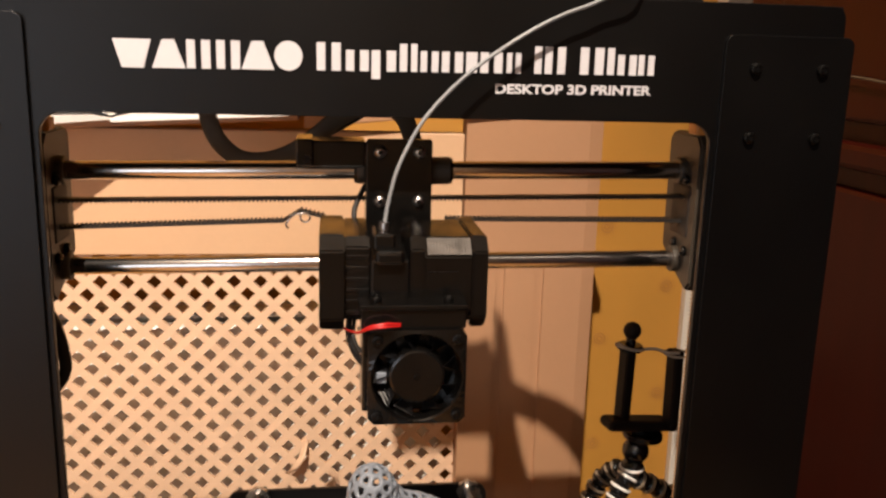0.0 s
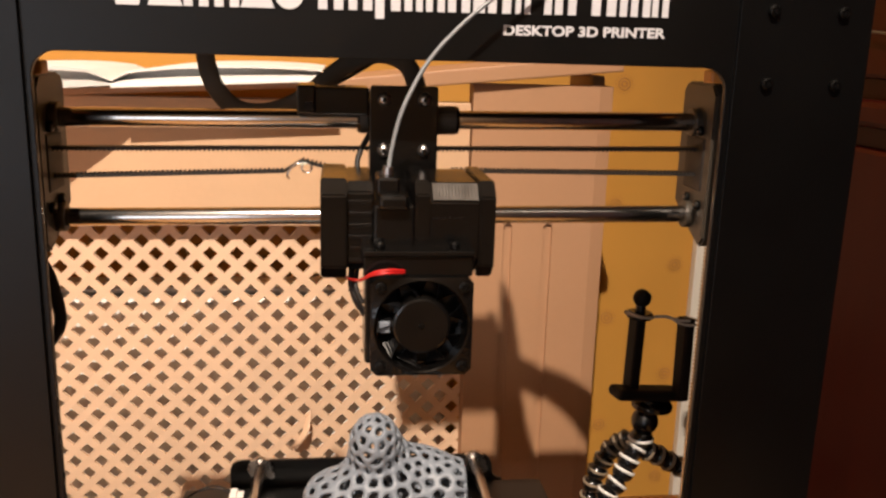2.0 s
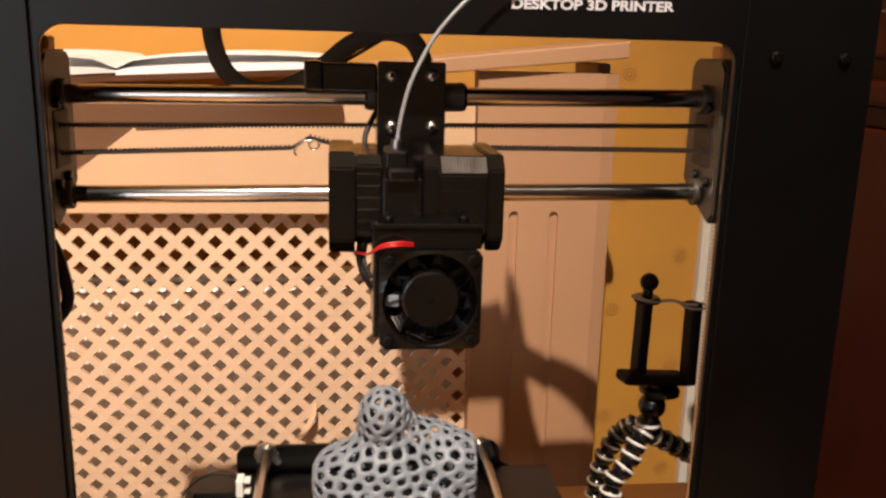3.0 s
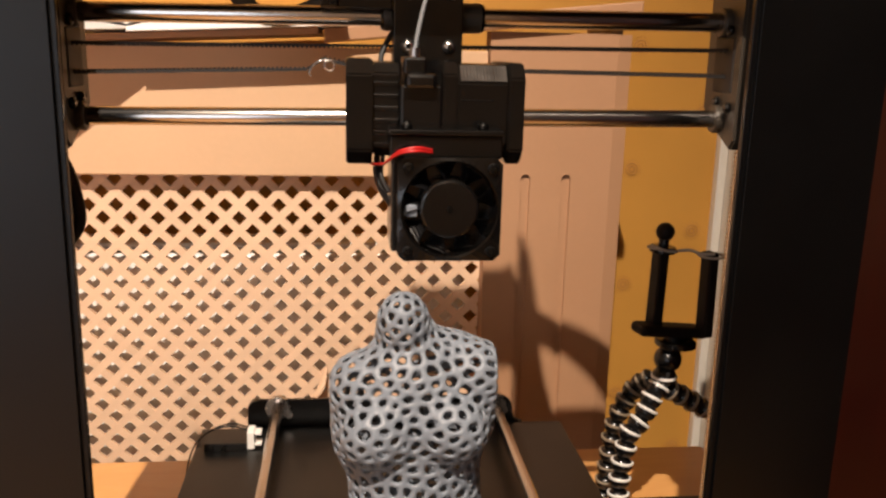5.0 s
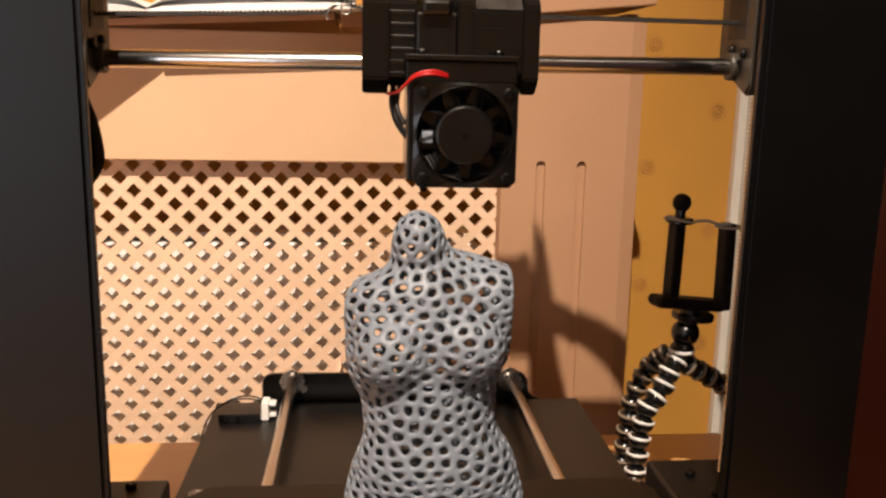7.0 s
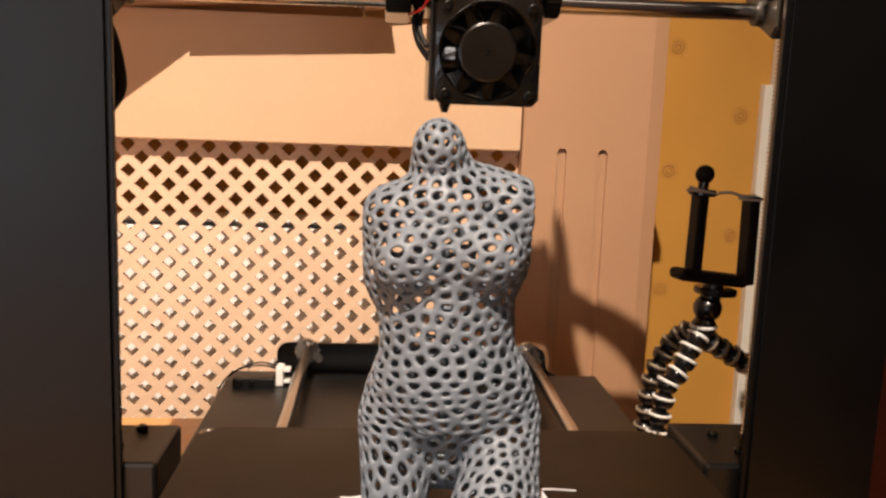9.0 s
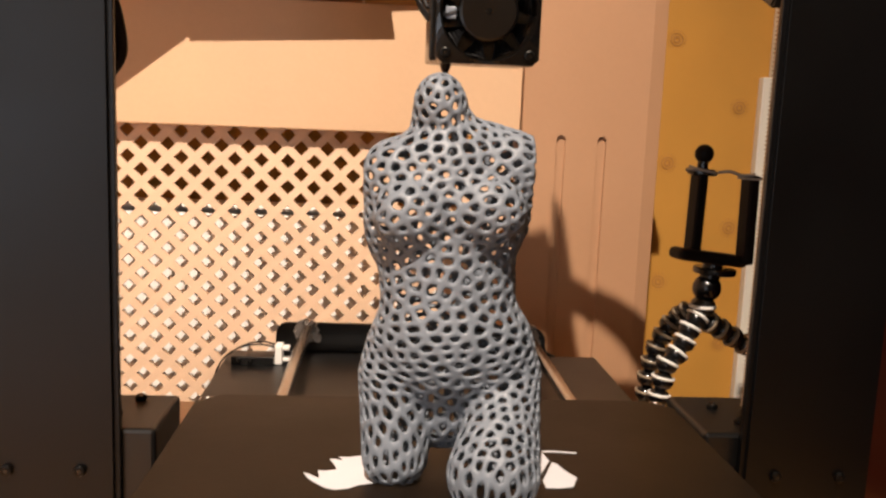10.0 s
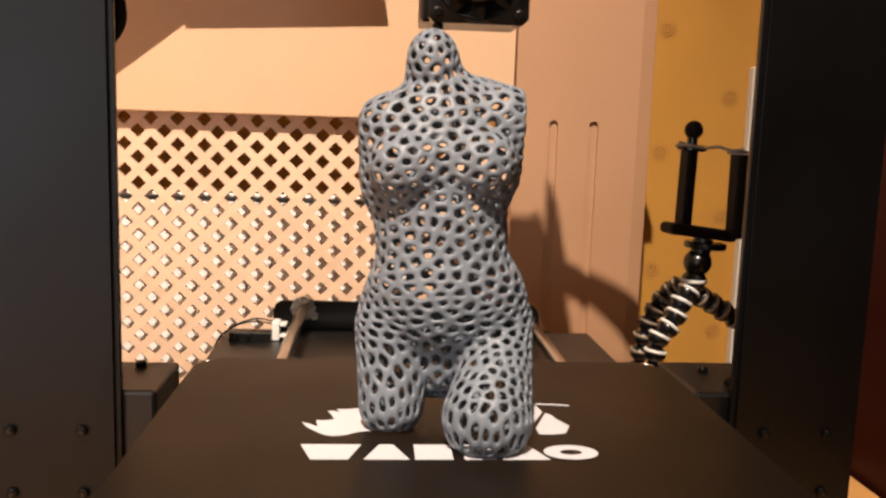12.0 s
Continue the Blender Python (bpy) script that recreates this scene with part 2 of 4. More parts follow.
setting("wall_back", box(-2.0, 2.0, 0.70, 0.80, -0.75, 2.3), M_WALL, "ochre yellow wallpapered wall behind the radiator cover")
setting("wall_front", box(-2.0, 2.0, -2.7, -2.6, -0.75, 2.3), M_PLASTER, "plain wall closing the room")
setting("wall_left", box(-2.1, -2.0, -2.7, 0.8, -0.75, 2.3), M_PLASTER, "plain wall closing the room")
setting("wall_right", box(2.0, 2.1, -2.7, 0.8, -0.75, 2.3), M_PLASTER, "plain wall closing the room")
setting("floor", box(-2.1, 2.1, -2.7, 0.8, -0.8, -0.75), M_TABLE, "plain wooden floor below the table")
setting("ceiling", box(-2.1, 2.1, -2.7, 0.8, 2.3, 2.35), M_PLASTER, "plain ceiling of the room")
# unseen window added to the front wall to hold the cool light
window = setting("window_1", box(-1.93, -0.77, -2.596, -2.585, -0.38, 1.08), M_GLASS, "unseen added window pane in the front wall")
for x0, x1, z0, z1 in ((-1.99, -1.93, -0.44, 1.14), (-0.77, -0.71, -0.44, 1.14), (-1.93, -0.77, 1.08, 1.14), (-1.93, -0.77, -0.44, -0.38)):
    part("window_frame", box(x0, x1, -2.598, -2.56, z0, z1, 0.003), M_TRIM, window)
trim = setting("trim", box(0.458, 0.52, 0.668, 0.699, -0.75, 1.4, 0.003), M_TRIM, "white painted vertical trim beside the wallpaper")
part("strip", box(0.446, 0.4575, 0.684, 0.699, -0.75, 0.354, 0.002), M_TRIM, trim)

motif = bmesh.new()
for col in range(-3, 4):
    for row in range(-2, 6):
        cx = 0.336 + 0.0885 * col
        cz = 0.0865 + 0.155 * row + (0.0735 if col % 2 else 0)
        if cx > 0.445:
            continue
        for R, r in ((0.0035, 0.0011), (0.0075, 0.0009)):
            join(motif, torus((cx, 0.6996, cz), (0, 1, 0), R, r, 20, 6, 0.6))
        for i in range(16):
            a = 2 * math.pi * i / 16
            join(motif, ball((cx + 0.0115 * math.cos(a), 0.6997, cz + 0.0115 * math.sin(a)), 0.0008, seg=6))
tagged(part("wallpaper_motif", motif, M_MOTIF, smooth=True), "embossed tan ring motifs on the ochre wallpaper", "wallpaper", kind="stuff")

# table
table = empty("table", "honey-coloured varnished wooden table under the printer", "table", (0, 0, -0.75))
part("tabletop", box(-0.75, 0.283, -0.62, 0.303, TABLE - 0.03, TABLE, 0.003), M_TABLE, table)
for lx in (-0.7, 0.24):
    for ly in (-0.57, 0.25):
        part("leg", box(lx - 0.025, lx + 0.025, ly - 0.025, ly + 0.025, -0.75, TABLE - 0.03, 0.003), M_TABLE, table)
settle(table)

# wardrobe beside the table
wardrobe = empty("wardrobe", "dark red varnished wooden wardrobe beside the table", "wardrobe", (0.6, -0.2, -0.75))
part("carcass", box(0.292, 0.9, -0.75, 0.27, -0.75, 1.3, 0.004), M_RED_WOOD, wardrobe)
for z0, z1 in ((-0.7, 0.385), (0.425, 1.25)):
    part("side_panel", box(0.286, 0.294, -0.70, 0.21, z0, z1, 0.003), M_RED_WOOD, wardrobe)
part("cornice", box(0.282, 0.296, -0.75, 0.27, 0.397, 0.413, 0.004), M_RED_WOOD, wardrobe)
part("wire", tube([(0.2835, 0.20, 0.4545), (0.2835, 0.11, 0.4515), (0.2835, 0.05, 0.4470), (0.2835, -0.05, 0.4440), (0.2835, -0.3, 0.46)], 0.0008), M_CABLE, wardrobe)
settle(wardrobe)

# ---- radiator and its cover ----
YB = 0.4176
radiator = empty("radiator", "white enamelled radiator behind the lattice", "radiator", (-0.15, 0.5, -0.55))
part("front_panel", box(-0.58, 0.09, 0.4735, 0.490, -0.55, 0.184, 0.006, 4), M_RAD, radiator)
part("back_panel", box(-0.58, 0.09, 0.52, 0.54, -0.55, 0.192, 0.009, 4), M_RAD, radiator)
part("top_grille", box(-0.575, 0.085, 0.491, 0.519, 0.186, 0.192, 0.002), M_RAD, radiator)
settle(radiator)

cover = empty("radiator_cover", "peach painted radiator cover with a diagonal lattice screen", "radiator cover", (-0.1, 0.45, -0.75))
part("top_rail", box(-0.62, 0.0975, YB, YB + 0.018, 0.271, 0.3865, 0.0012), M_BOARD, cover)
part("left_stile", box(-0.74, -0.62, YB, YB + 0.018, -0.75, 0.3865, 0.002), M_BOARD, cover)
# grooved stile, built up round two round-topped grooves
gz = 0.271
SX0, SX1, GR, GD = 0.0988, 0.2170, 0.0042, 0.0036
g1, g2 = 0.1362, 0.1750
yf = YB - 0.004
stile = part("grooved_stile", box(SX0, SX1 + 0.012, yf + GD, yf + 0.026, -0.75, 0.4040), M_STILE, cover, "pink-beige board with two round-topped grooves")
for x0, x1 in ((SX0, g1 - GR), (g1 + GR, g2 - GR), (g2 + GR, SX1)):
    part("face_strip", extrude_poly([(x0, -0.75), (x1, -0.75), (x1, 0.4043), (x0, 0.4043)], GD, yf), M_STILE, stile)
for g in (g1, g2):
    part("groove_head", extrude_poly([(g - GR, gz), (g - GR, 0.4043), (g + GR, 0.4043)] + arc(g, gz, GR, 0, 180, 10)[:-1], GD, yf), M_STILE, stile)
edge = bmesh.new()
low = [edge.verts.new((x, y, -0.75)) for x, y in ((SX1, yf), (0.2302, yf + 0.0030), (0.231, yf + 0.0050), (0.231, yf + 0.030), (SX1 + 0.0121, yf + 0.030), (SX1 + 0.0121, yf + 0.0032), (SX1, yf + 0.0012))]
f = edge.faces.new(low)
g = bmesh.ops.extrude_face_region(edge, geom=[f])
for v in [v for v in g["geom"] if isinstance(v, bmesh.types.BMVert)]:
    v.co.z = 0.4041
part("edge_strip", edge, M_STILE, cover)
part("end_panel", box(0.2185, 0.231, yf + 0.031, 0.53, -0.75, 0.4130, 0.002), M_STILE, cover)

# lattice of crossing slats
LX0, LX1, LZ0, LZ1 = -0.60, 0.0985, -0.12, 0.285
PITCH, SW = 0.0246, 0.0037
lattice = part("lattice_frame", box(-0.62, 0.0985, 0.4375, 0.4455, -0.20, -0.12), M_SLAT, cover)
for k in (1, -1):
    yy = YB + 0.0160 if k == 1 else YB + 0.01607
    for i in range(-26, 46):
        c = LZ0 - 0.5068 + PITCH * (i + 0.5) if k == 1 else -0.0252 - LZ1 + PITCH * (i + 0.5)
        h = LZ1 - LZ0
        a0, a1 = (c, c + h) if k == 1 else (c + h, c)
        w = SW * math.sqrt(2)
        poly = clip_rect([(a0 - w, LZ0), (a0 + w, LZ0), (a1 + w, LZ1), (a1 - w, LZ1)], LX0, LX1, LZ0, LZ1)
        if len(poly) > 2:
            part("slat", extrude_poly(poly, 0.0038, yy), M_SLAT, lattice)
settle(cover)

# torn paper caught in the lattice
def paper_scrap():
    b = bmesh.new()
    rows = []
    for i in range(9):
        v = i / 8
        x = -0.0700 + 0.0155 * v + 0.004 * math.sin(2.6 * v)
        z = 0.0400 + 0.0370 * v
        y = 0.4330 - 0.013 * math.sin(math.pi * v) ** 0.8
        w = 0.0075 * (1 - 0.75 * v**2) + 0.0012
        rows.append([b.verts.new((x + w * k, y - 0.003 * math.sin(math.pi * k), z + 0.004 * k)) for k in (-0.5, -0.2, 0.1, 0.4, 0.7)])
    for p, q in zip(rows, rows[1:]):
        for k in range(4):
            b.faces.new((p[k], p[k + 1], q[k + 1], q[k]))
    g = bmesh.ops.extrude_face_region(b, geom=b.faces[:])
    for v in [v for v in g["geom"] if isinstance(v, bmesh.types.BMVert)]:
        v.co.y += 0.0004
    tagged(part("paper_scrap", b, M_SLAT, smooth=True), "torn curled pale paper scrap caught in the lattice", "paper scrap")


paper_scrap()

# loose board lying aslant on the cover, and the book on it
SL = 0.053
lid = box(-0.50, -0.055, 0.402, 0.69, -0.003, 0.003, 0.001)
bmesh.ops.transform(lid, matrix=Matrix.Translation((0, 0, 0.4035)) @ Matrix.Rotation(-math.atan(SL), 4, "Y"), verts=lid.verts)
tagged(part("board", lid, M_LID), "loose brown board lying aslant under the open book", "board", "boards on the cover")
wedge = extrude_poly([(-0.0500, 0.3905), (0.2350, 0.4185), (0.2350, 0.4338), (-0.0500, 0.4030)], 0.130, 0.404, 0.0015)
tagged(part("board", wedge, M_STILE), "pinkish brown thick board resting aslant on the grooved stile", "board", "boards on the cover")


def make_book():
    book = empty("book", "open book with white pages lying on the board", "book", (-0.19, 0.46, 0.41))
    for side, x0, x1 in (("left", -0.208, -0.42), ("right", -0.208, -0.0365)):
        n = 14
        top, bot = [], []
        for i in range(n + 1):
            s = i / n
            x = x0 + (x1 - x0) * s
            zb = 0.4087 + SL * x
            lift = (0.0155 if side == "left" else 0.0085) * math.sin(math.pi * min(1, s * 1.02)) ** 0.6 * (1 - 0.45 * s) + 0.004 + (0.0035 if s > 0.02 else 0)
            top.append((x, zb + lift))
            bot.append((x, zb))
        for j, (f0, f1) in enumerate(((0.0, 0.36), (0.37, 0.80), (0.82, 1.0))):
            lo = [(x, b + (t - b) * f0) for (x, t), (_, b) in zip(top, bot)]
            hi = [(x, b + (t - b) * f1) for (x, t), (_, b) in zip(top, bot)]
            blk = extrude_poly(lo + hi[::-1], 0.17, 0.3715 + (0.022 if j == 1 else 0.0))
            if side == "left":
                for v in blk.verts:
                    v.co.y += 0.66 * (v.co.x + 0.208)
            part("page_block", blk, M_PAPER, book)
    cover_pts = [(-0.425, 0.4087 - SL * 0.425 - 0.002), (-0.03, 0.4087 - SL * 0.03 - 0.002), (-0.03, 0.4087 - SL * 0.03), (-0.425, 0.4087 - SL * 0.425)]
    part("book_cover", extrude_poly([(-0.208, 0.4087 - SL * 0.208 - 0.002)] + cover_pts[1:3] + [(-0.208, 0.4087 - SL * 0.208)], 0.205, 0.3695), M_PAPER, book)
    settle(book)


make_book()


# ---- the printer ----
printer = empty("desktop_printer", "black steel desktop plastic printer standing on the table", "printer", (0, 0, TABLE))


def screw(x, y, z, r, parent, m=M_DARKSCREW, axis=(0, -1, 0)):
    """A domed cap screw with a hexagon socket, its head towards axis."""
    a = Vector(axis)
    p = Vector((x, y, z))
    if m is M_SCREW:
        b = ball(p, r, 0.75, a)
        s = part("screw", b, m, parent, smooth=True)
        part("socket", cyl(p + a * r * 0.70, p + a * r * 0.76, r * 0.40, 6), M_PLASTIC, s)
        return s
    b = cyl(p, p + a * r * 0.9, r, 18, bevel=r * 0.25)
    join(b, torus(p + a * r * 0.9, a, r * 0.58, r * 0.12, 18, 6))
    s = part("screw", b, m, parent, smooth=False)
    part("socket", cyl(p + a * r * 0.91, p + a * r * 0.95, r * 0.42, 6), M_PLASTIC, s)
    return s


# portal frame: one sheet with a rounded opening
FT, FO = 0.484, 0.4305
ix, ox, rf = 0.1464, 0.2060, 0.010
outline = [(-ox, 0.06), (-ix, 0.06)] + arc(-ix + rf, FO - rf, rf, 180, 90) + arc(ix - rf, FO - rf, rf, 90, 0) + [(ix, 0.06), (ox, 0.06)] + arc(ox - 0.006, FT - 0.006, 0.006, 0, 90) + arc(-ox + 0.006, FT - 0.006, 0.006, 90, 180)
frame_panel = part("frame_panel", extrude_poly(outline, 0.003, 0.0, 0.0003), M_FRAME, printer)
part("frame_top", box(-ox, ox, 0.003, 0.055, FT - 0.003, FT, 0.0005), M_FRAME, printer)
for s in (-1, 1):
    part("frame_side", box(*sorted((s * ox, s * (ox - 0.003))), 0.003, 0.055, 0.06, FT - 0.0035, 0.0005), M_FRAME, printer)
    x0, x1 = sorted((s * 0.1490, s * 0.2104))
    pl = part("side_plate", extrude_poly(arc(x1 - 0.004, 0.4662, 0.004, 0, 90) + arc(x0 + 0.004, 0.4662, 0.004, 90, 180) + [(x0, 0.055), (x1, 0.055)], 0.002, -0.0021, 0.0002), M_FRAME, printer)
    for sx in (0.1636, 0.1957):
        for sz in (0.4555, 0.4245, 0.1205, 0.0901):
            screw(s * sx, -0.0021, sz, 0.0027, pl)
    part("side_skin", box(*sorted((s * 0.2104, s * 0.2092)), 0.0, 0.06, 0.055, 0.46), M_FRAME, printer)

# white marks on the crossbar: plain shapes for the maker's name
U = 0.000242


def mark(name, pts, parent, y=-0.0006, m=M_WHITE):
    return part(name, extrude_poly(pts, 0.0005, y), m, parent)


def tx(px):
    return -0.115 + (px - 198) * U


def tz(px, f):
    return 0.4492 + f * 0.0117 + 0.009 * (tx(px) + 0.115)


BLOCKS = (("v", 198, 262), ("a", 262, 318), ("b", 320, 360), ("b", 370, 410), ("a", 412, 468), ("o", 468, 517),
          ("b", 541, 583), ("x", 592, 632), ("p", 637, 680), ("t", 687, 700), ("i", 707, 718), ("x", 724, 756), ("x", 762, 800), ("h", 806, 826), ("x", 832, 872), ("x", 880, 906),
          ("i", 931, 944), ("b", 950, 988), ("b", 1016, 1060), ("t", 1067, 1080), ("x", 1087, 1122), ("x", 1126, 1156))
for kind, a, b in BLOCKS:
    x0, x1 = tx(a), tx(b)
    zz = lambda f: tz(a, f)
    w = x1 - x0
    if kind == "v":
        pts = [(x0, zz(1)), (x0 + 0.22 * w, zz(0)), (x0 + 0.78 * w, zz(0)), (x1, zz(1))]
    elif kind == "a":
        pts = [(x0, zz(0)), (x1, zz(0)), (x0 + 0.68 * w, zz(1)), (x0 + 0.32 * w, zz(1))]
    elif kind == "o":
        pts = [(x0 + w / 2 + w / 2 * math.cos(q), zz(0.5) + 0.0062 * math.sin(q)) for q in (2 * math.pi * i / 20 for i in range(20))]
    elif kind == "p":
        pts = [(x0, zz(-0.28)), (x0 + 0.32 * w, zz(-0.28)), (x0 + 0.32 * w, zz(0)), (x1, zz(0)), (x1, zz(0.75)), (x0, zz(0.75))]
    elif kind in ("x", "h"):
        pts = [(x0, zz(0)), (x1, zz(0)), (x1, zz(0.75)), (x0, zz(0.75))]
    else:
        pts = [(x0, zz(0)), (x1, zz(0)), (x1, zz(1)), (x0, zz(1))]
    if kind in ("b", "x", "p"):
        top, low = pts[-1][1], zz(-0.28) if kind == "p" else zz(0)
        mark("name_mark", [(x0, low), (x0 + 0.36 * w, low), (x0 + 0.36 * w, top), (x0, top)], frame_panel)
        mark("name_mark", [(x0 + 0.62 * w, zz(0)), (x1, zz(0)), (x1, top), (x0 + 0.62 * w, top)], frame_panel)
    else:
        mark("name_mark", pts, frame_panel)


def lettering(text, x0, x1, z, height, parent, y):
    cu = bpy.data.curves.new("lettering", "FONT")
    cu.body = text
    cu.size, cu.extrude, cu.offset = 1.0, 0.0, 0.034
    tmp = bpy.data.objects.new("tmp", cu)
    scene.collection.objects.link(tmp)
    me = bpy.data.meshes.new_from_object(tmp.evaluated_get(bpy.context.evaluated_depsgraph_get()))
    bpy.data.objects.remove(tmp)
    co = np.array([v.co[:] for v in me.vertices])
    lo, hi = co.min(0), co.max(0)
    for v in me.vertices:
        v.co = (x0 + (v.co.x - lo[0]) / (hi[0] - lo[0]) * (x1 - x0), y, z + (v.co.y - lo[1]) / (hi[1] - lo[1]) * height + 0.009 * (v.co.x - lo[0]) / (hi[0] - lo[0]) * (x1 - x0))
    me.materials.clear()
    me.materials.append(M_WHITE)
    ob = new("lettering", me)
    ob.parent = parent
    return ob


lettering("DESKTOP 3D PRINTER", 0.0453, 0.1163, 0.4418, 0.0043, frame_panel, -0.0005)

# base and bed
part("base_plate", box(-0.134, 0.129, -0.22, 0.2155, 0.1145, 0.1175, 0.001), M_BASE, printer)
part("base_body", box(-0.128, 0.123, -0.21, 0.205, TABLE + 0.004, 0.1145, 0.002), M_BASE, printer)
back = [(-0.102, 0.1110)] + arc(-0.102 + 0.008, 0.138 - 0.008, 0.008, 180, 90) + arc(0.092 - 0.010, 0.138 - 0.010, 0.010, 90, 0) + arc(0.092 + 0.008, 0.1175 + 0.008, 0.008, 180, 270) + [(0.1, 0.1175), (0.1, 0.1110)]
part("rod_bracket", extrude_poly(back, 0.003, 0.2165, 0.0005), M_BASE, printer)
for x in (-0.0803, 0.0775):
    rod = part("bed_rod", cyl((x, 0.2155, 0.133), (x, -0.2, 0.133), 0.004, 24, bevel=0.0006), M_STEEL, printer, smooth=True)
    part("flange", join(cyl((x, 0.2164, 0.133), (x, 0.2130, 0.133), 0.0092, 8), cyl((x + 0.008, 0.2164, 0.1275), (x + 0.008, 0.2135, 0.1275), 0.0028, 12)), M_SCREW, rod)
bx0, bx1, by0, by1, ch = -0.1150, 0.1155, -0.205, 0.0215, 0.011
bed_pts = [(bx0, by0), (bx1, by0), (bx1, by1 - ch), (bx1 - ch, by1), (bx0 + ch, by1), (bx0, by1 - ch)]
bb = bmesh.new()
f = bb.faces.new([bb.verts.new((x, y, 0.1468)) for x, y in bed_pts])
g = bmesh.ops.extrude_face_region(bb, geom=[f])
for v in [v for v in g["geom"] if isinstance(v, bmesh.types.BMVert)]:
    v.co.z = 0.1496
bmesh.ops.bevel(bb, geom=[e for e in bb.edges if abs(e.verts[0].co.z - e.verts[1].co.z) < 1e-6], offset=0.0005, segments=2, affect="EDGES")
bed = part("bed_plate", bb, M_BED, printer)
part("bed_carrier", box(-0.07, 0.072, -0.17, 0.0, 0.1395, 0.1435, 0.001), M_BASE, printer)
for x, y in ((-0.1105, 0.0165), (0.1085, 0.019)):
    part("corner_screw", join(cyl((x, y, 0.1400), (x, y, 0.1482), 0.0035, 18), torus((x, y, 0.1482), (0, 0, 1), 0.0032, 0.0008, 18, 6)), M_SCREW, bed)
# plain white shapes on the bed
ZB = 0.1497


def flat_mark(pts):
    b = bmesh.new()
    b.faces.new([b.verts.new((x, y, ZB)) for x, y in pts])
    g = bmesh.ops.extrude_face_region(b, geom=b.faces[:])
    for v in [v for v in g["geom"] if isinstance(v, bmesh.types.BMVert)]:
        v.co.z += 0.0002
    part("bed_mark", b, M_WHITE, bed)


y0, y1 = -0.1085, -0.0945
for kind, x0, x1 in (("v", -0.0555, -0.0335), ("a", -0.0325, -0.0165), ("b", -0.0145, -0.001), ("b", 0.003, 0.0145), ("a", 0.0165, 0.0335), ("o", 0.0325, 0.0525)):
    w = x1 - x0
    if kind == "v":
        flat_mark([(x0, y1), (x0 + 0.2 * w, y0), (x0 + 0.8 * w, y0), (x1, y1)])
    elif kind == "a":
        flat_mark([(x0, y0), (x1, y0), (x0 + 0.66 * w, y1), (x0 + 0.34 * w, y1)])
    elif kind == "o":
        n = 28
        ring = bmesh.new()
        vs = [[ring.verts.new((x0 + w / 2 + k * w / 2 * math.cos(2 * math.pi * i / n), (y0 + y1) / 2 + k2 * 0.007 * math.sin(2 * math.pi * i / n), ZB + 0.0002)) for i in range(n)] for k, k2 in ((1, 1), (0.40, 0.34))]
        for i in range(n):
            ring.faces.new((vs[0][i], vs[0][(i + 1) % n], vs[1][(i + 1) % n], vs[1][i]))
        part("bed_mark", ring, M_WHITE, bed)
    else:
        flat_mark([(x0, y0), (x0 + 0.3 * w, y0), (x0 + 0.7 * w, y0), (x1, y0), (x1, y1), (x0, y1)])
flat_mark([(-0.0571, -0.0708), (-0.0545, -0.0725), (-0.0507, -0.0762), (-0.0516, -0.0686), (-0.0490, -0.0692), (-0.0445, -0.0677), (-0.0460, -0.0623), (-0.0479, -0.0575), (-0.0456, -0.0575), (-0.0424, -0.0593), (-0.0443, -0.0552), (-0.0401, -0.0555), (-0.0326, -0.0530), (-0.0293, -0.0796), (-0.0357, -0.0817), (-0.0393, -0.0846), (-0.0442, -0.0860), (-0.0480, -0.0844), (-0.0520, -0.0799), (-0.0548, -0.0762)])
flat_mark([(0.0339, -0.0484), (0.0390, -0.0468), (0.0404, -0.0573), (0.0372, -0.0650), (0.0325, -0.0747), (0.0309, -0.0707)])
flat_mark([(0.0413, -0.0587), (0.0433, -0.0608), (0.0447, -0.0664), (0.0482, -0.0737), (0.0450, -0.0818), (0.0395, -0.0832), (0.0344, -0.0830), (0.0342, -0.0767), (0.0382, -0.0666)])
flat_mark([(0.030, -0.0488), (0.044, -0.0478), (0.0535, -0.0492), (0.0535, -0.0478), (0.044, -0.0464), (0.031, -0.047)])

# Z motor housings at the feet of the legs
for s, x0, x1, y0, y1 in ((-1, -0.205, -0.1315, 0.0035, 0.0545), (1, 0.131, 0.205, 0.0075, 0.066)):
    hs = part("motor_housing", box(x0, x1, y0, y1, TABLE + 0.004, 0.138, 0.002), M_BASE, printer)
    screw(s * 0.149, 0.045, 0.138, 0.003, hs, axis=(0, 0, 1))
    screw(s * 0.1545, 0.022, 0.138, 0.003, hs, axis=(0, 0, 1))
    part("lead_screw", cyl((s * 0.1693, 0.045, 0.138), (s * 0.1693, 0.045, 0.47), 0.0036, 20), M_STEEL, printer, smooth=True)
    th = bmesh.new()
    n, turns, k = 14, 140, 0
    pitch = 0.0022
    prev = None
    for i in range(n * turns):
        a = 2 * math.pi * i / n
        z = 0.139 + pitch * i / n
        c, d = math.cos(a), math.sin(a)
        row = [th.verts.new((s * 0.1693 + c * r, 0.045 + d * r, z + dz)) for r, dz in ((0.0034, -0.0007), (0.0046, 0), (0.0034, 0.0007))]
        if prev:
            th.faces.new((prev[0], row[0], row[1], prev[1]))
            th.faces.new((prev[1], row[1], row[2], prev[2]))
        prev = row
    part("thread", th, M_STEEL, printer)
    part("z_rod", cyl((s * 0.188, 0.045, 0.138), (s * 0.188, 0.045, 0.478), 0.004, 20), M_STEEL, printer, smooth=True)

